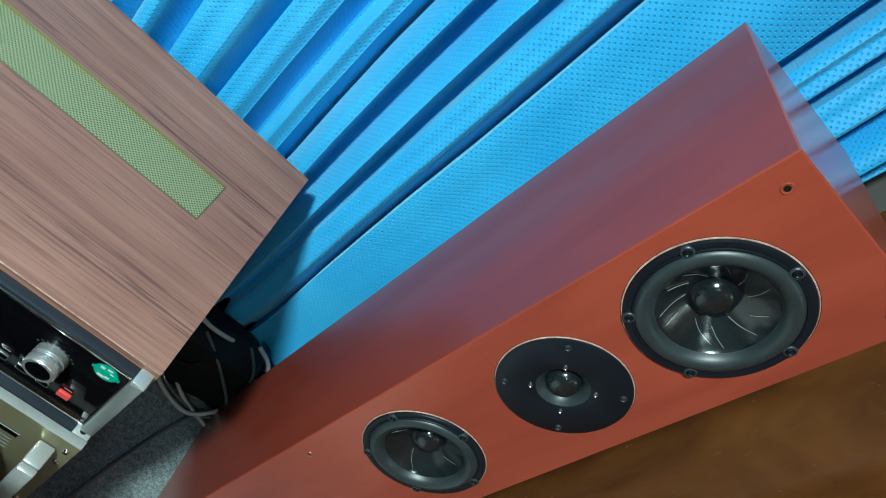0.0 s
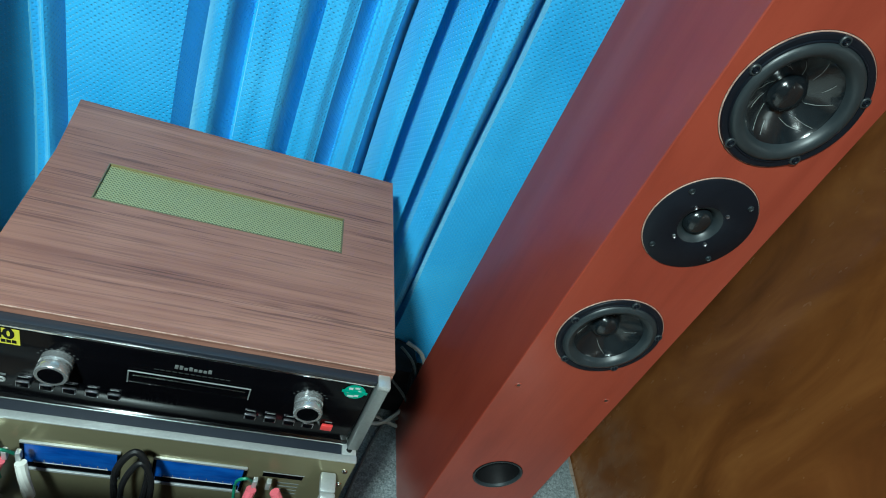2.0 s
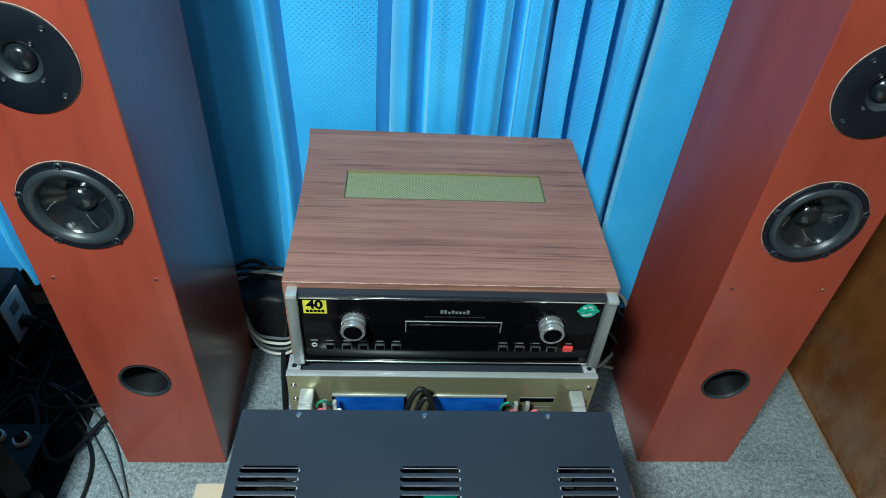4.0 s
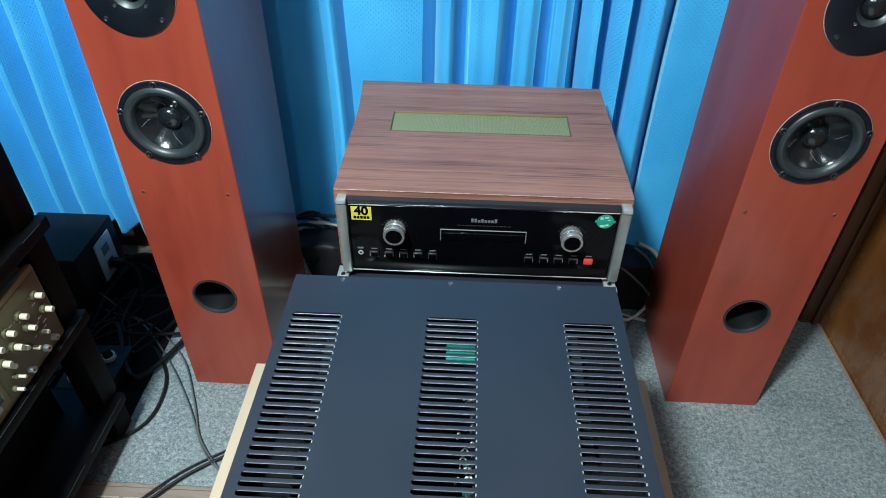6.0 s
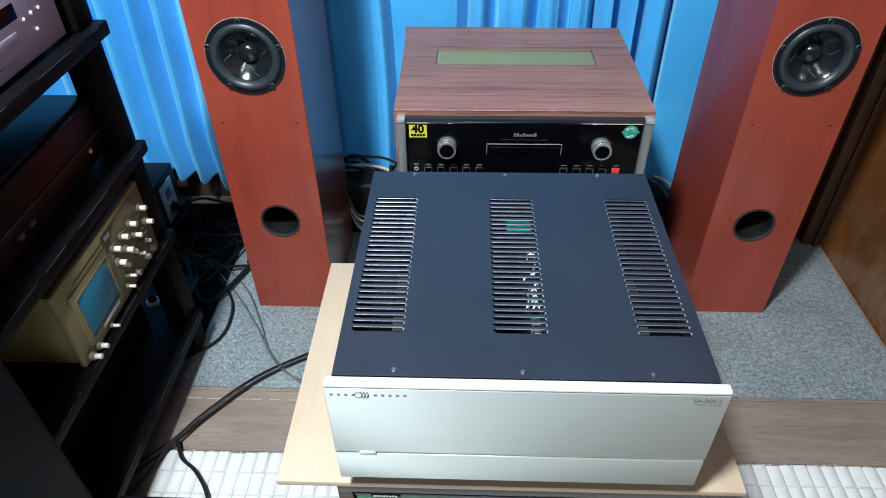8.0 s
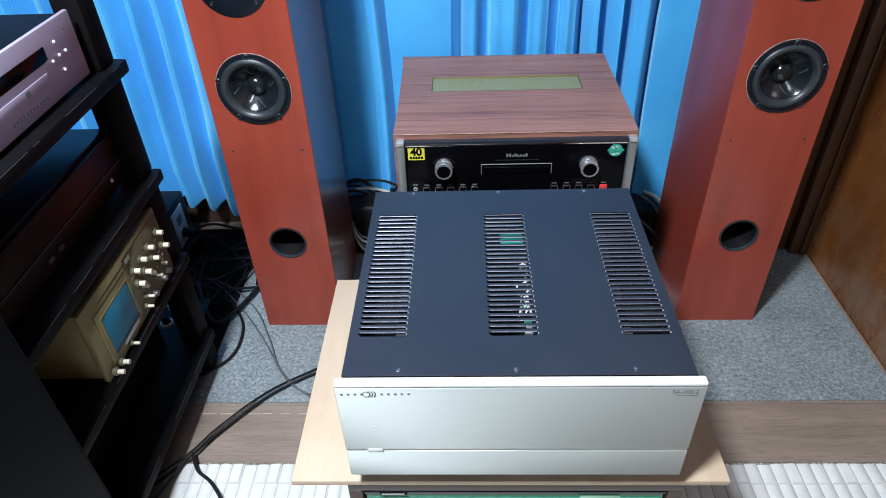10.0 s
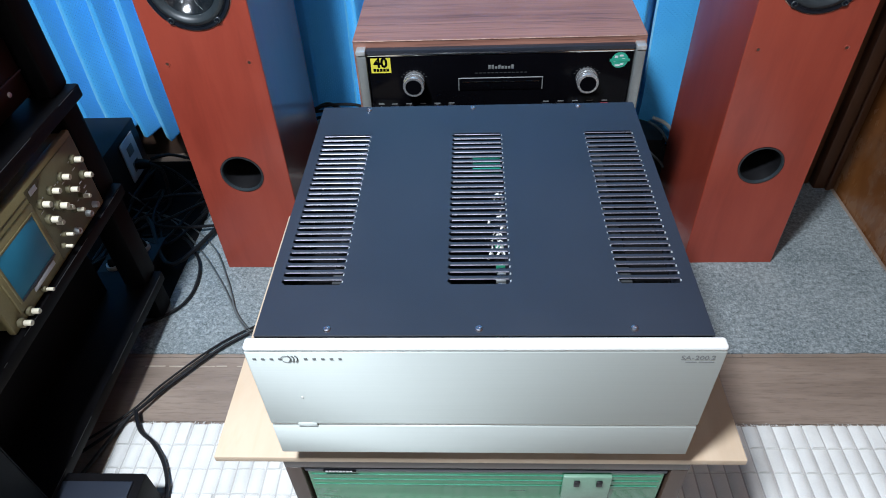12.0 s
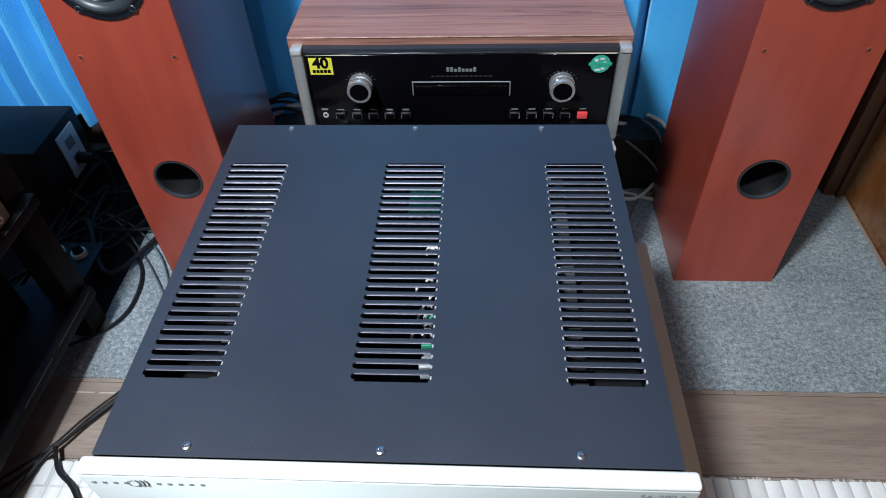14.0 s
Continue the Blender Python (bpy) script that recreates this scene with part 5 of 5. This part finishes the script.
def slumped_bag(x0, x1, y0, y1, height, seed):
    """A soft bag: bulging sides, sagging top and creases."""
    bm = bmesh.new()
    bmesh.ops.create_cube(bm, size=2.0)
    bmesh.ops.subdivide_edges(bm, edges=bm.edges, cuts=9, use_grid_fill=True)
    for v in bm.verts:
        p = v.co.copy()
        q = p.normalized() * 1.25
        soft = p.lerp(q, 0.45)
        lean = (1 - 0.25 * (soft.z + 1) / 2)
        n = 0.10 * noise.noise((soft.x * 1.7 + seed, soft.y * 1.7, soft.z * 1.7)) + 0.03 * noise.noise((soft.x * 5, soft.y * 5 + seed, soft.z * 4))
        u, w, h = soft.x * (1 + n), soft.y * lean * (1 + n), soft.z * (1 + n)
        v.co = ((x0 + x1) / 2 + u * (x1 - x0) / 2.1, (y0 + y1) / 2 + w * (y1 - y0) / 2.1, max(0.0025, height / 2 + h * height / 2))
    ob = thing("black_bag", ((x0 + x1) / 2, (y0 + y1) / 2, 0.0025), "black fabric bag slumped on the carpet under the curtain", "bag")
    part("body", bm, RUBBER, ob)
    mx, my = (x0 + x1) / 2, (y0 + y1) / 2
    part("cord", tube([(x0 + 0.02, y0 + 0.012, height * 0.55), (mx - 0.02, y0 + 0.004, height * 0.72), (mx + 0.03, my, height * 1.02), (x1 - 0.02, my + 0.01, height * 0.86)], 0.0022, 6, 6), BLACK_LACQUER, ob, "thin black closing cord")
    return ob


slumped_bag(-0.43, -0.255, 0.90, 1.02, 0.155, 1)
slumped_bag(0.278, 0.466, 0.885, 1.02, 0.145, 4)
PALE_LEAD = "pale signal cable looped over the black bag"
cable([(0.290, 0.955, 0.150), (0.335, 0.940, 0.158), (0.375, 0.945, 0.155), (0.40, 0.965, 0.135)], 0.0044, WHITE_CABLE, PALE_LEAD, "cable bundles")
cable([(0.335, 0.935, 0.060), (0.352, 0.900, 0.028), (0.385, 0.880, 0.014), (0.420, 0.868, 0.010), (0.460, 0.857, 0.008)], 0.0040, WHITE_CABLE, PALE_LEAD, "cable bundles")
cable([(0.300, 0.905, 0.040), (0.345, 0.882, 0.016), (0.40, 0.870, 0.010), (0.450, 0.870, 0.014), (0.480, 0.895, 0.030)], 0.0034, GREY_CABLE, "grey cable wound round the black bag", "cable bundles")
cable([(0.310, 0.890, 0.020), (0.360, 0.866, 0.010), (0.415, 0.856, 0.012), (0.455, 0.880, 0.030), (0.475, 0.905, 0.040)], 0.0044, WHITE_CABLE, PALE_LEAD, "cable bundles")
cable([(0.432, 0.965, 0.165), (0.468, 0.955, 0.150), (0.488, 0.945, 0.115), (0.494, 0.95, 0.05)], 0.0044, WHITE_CABLE, PALE_LEAD, "cable bundles")
cable([(0.420, 0.955, 0.160), (0.452, 0.925, 0.145), (0.470, 0.895, 0.100), (0.468, 0.880, 0.03)], 0.0030, GREY_CABLE, "grey cable wound round the black bag", "cable bundles")
cable([(0.335, 0.930, 0.152), (0.385, 0.905, 0.135), (0.440, 0.885, 0.095), (0.466, 0.878, 0.06)], 0.0030, GREY_CABLE, "grey cable wound round the black bag", "cable bundles")
cable([(0.430, 0.868, 0.012), (0.395, 0.80, 0.006), (0.357, 0.702, 0.006), (0.325, 0.60, 0.006), (0.30, 0.53, 0.006)], 0.0034, GREY_CABLE, "dark grey cord running over the carpet beside the gold amplifier", "floor cables")
for k in range(4):
    z = 0.045 + 0.014 * k
    cable([(-0.40, 0.925, 0.10 + 0.01 * k), (-0.37, 0.885, z), (-0.325, 0.868, z - 0.012 + 0.004 * k), (-0.285, 0.875, z), (-0.262, 0.91, 0.10 + 0.008 * k)], 0.0034, WHITE_CABLE if k % 2 == 0 else GREY_CABLE, PALE_LEAD if k % 2 == 0 else "grey cable wound round the black bag", "cable bundles")

# ---- lamps overhead ----
for x, y in ((-0.60, -0.63), (0.04, -1.75)):
    cl = thing("ceiling_light", (x, y, TOP - 0.1), "round white ceiling light", "ceiling light", "ceiling lights")
    part("housing", lathe([(0.0, 0.0), (0.20, 0.0), (0.21, 0.02), (0.21, 0.085), (0.0, 0.085)], 40, (x, y, TOP - 0.0875), None), WHITE_PLASTIC, cl)

# ---- floor boards and the woven mat ----
rnd = random.Random(5)
ground = thing("floor_boards", (0, -0.4, -0.012), "worn greyish brown floor boards", "", "", "structure")
yy = -2.9
while yy < 1.08:
    w = 0.105 if yy < -2.89 else min(0.150, 1.09 - yy)
    xx = X0 + 0.002
    while xx < X1 - 0.01:
        ln = min(rnd.uniform(0.7, 1.3), X1 - 0.002 - xx)
        part("floor_board", box(xx, xx + ln - 0.001, yy, yy + w - 0.0012, -0.0118, -0.003, 0.0008, None, 1), FLOOR_WOOD, ground)
        xx += ln
    yy += w

xx = -0.68
while xx < -0.36:
    ln = rnd.uniform(0.015, 0.06)
    part("rubbed_line", box(xx, xx + ln, 0.3305, 0.3305 + rnd.uniform(0.0012, 0.0026), -0.0031, -0.0024), BARE_WOOD, ground, "pale rubbed scratch")
    xx += ln + rnd.uniform(0.002, 0.02)


def woven_mat():
    """Raised ribs in short lengths, with a frayed far edge."""
    ob = thing("woven_mat", (0.1, -0.4, -0.003), "white woven ribbed mat with a frayed edge", "mat")
    part("backing", box(-0.668, 0.885, -1.2, 0.196, -0.0028, 0.0012), MAT_BACK, ob, "greyer woven backing")
    verts, faces = [], []
    px, py = 0.0262, 0.046
    for i in range(59):
        for j in range(30):
            x, y = -0.666 + i * px, 0.198 - (j + 1) * py
            a, b = y + 0.0004, min(y + py - 0.0004, 0.198 + rnd.uniform(-0.003, 0.006))
            g, h = 0.0008 + rnd.uniform(0, 0.0005), 0.0042 + rnd.uniform(-0.0012, 0.0012)
            n = len(verts)
            for u, v, z in ((0, 0, 0.001), (1, 0, 0.001), (1, 1, 0.001), (0, 1, 0.001), (0.12, 0.03, h), (0.88, 0.03, h), (0.88, 0.97, h), (0.12, 0.97, h), (0.5, 0.03, h * 1.15), (0.5, 0.97, h * 1.15)):
                verts.append((x + g + u * (px - 2 * g), a + v * (b - a), z))
            faces += [tuple(n + q for q in f) for f in ((0, 1, 5, 8, 4), (1, 2, 6, 5), (2, 3, 7, 9, 6), (3, 0, 4, 7), (4, 8, 9, 7), (8, 5, 6, 9))]
    for k in range(520):
        x = rnd.uniform(-0.66, 0.88)
        y, d, l = 0.196, rnd.uniform(-0.003, 0.003), rnd.uniform(0.002, 0.007)
        n = len(verts)
        verts += [(x - 0.0008, y, 0.003), (x + 0.0008, y, 0.003), (x + d + 0.0004, y + l, 0.0012), (x + d - 0.0004, y + l, 0.0012)]
        faces.append((n, n + 1, n + 2, n + 3))
    me = bpy.data.meshes.new("ribs")
    loc = Vector(ob.location)
    me.from_pydata([tuple(Vector(v) - loc) for v in verts], [], faces)
    me.materials.append(MAT_WHITE)
    me.shade_smooth()
    me.set_sharp_from_angle(angle=radians(50))
    ribs = new("ribs", me)
    ribs.parent = ob
    ribs["kind"] = "stuff"
    return ob


woven_mat()
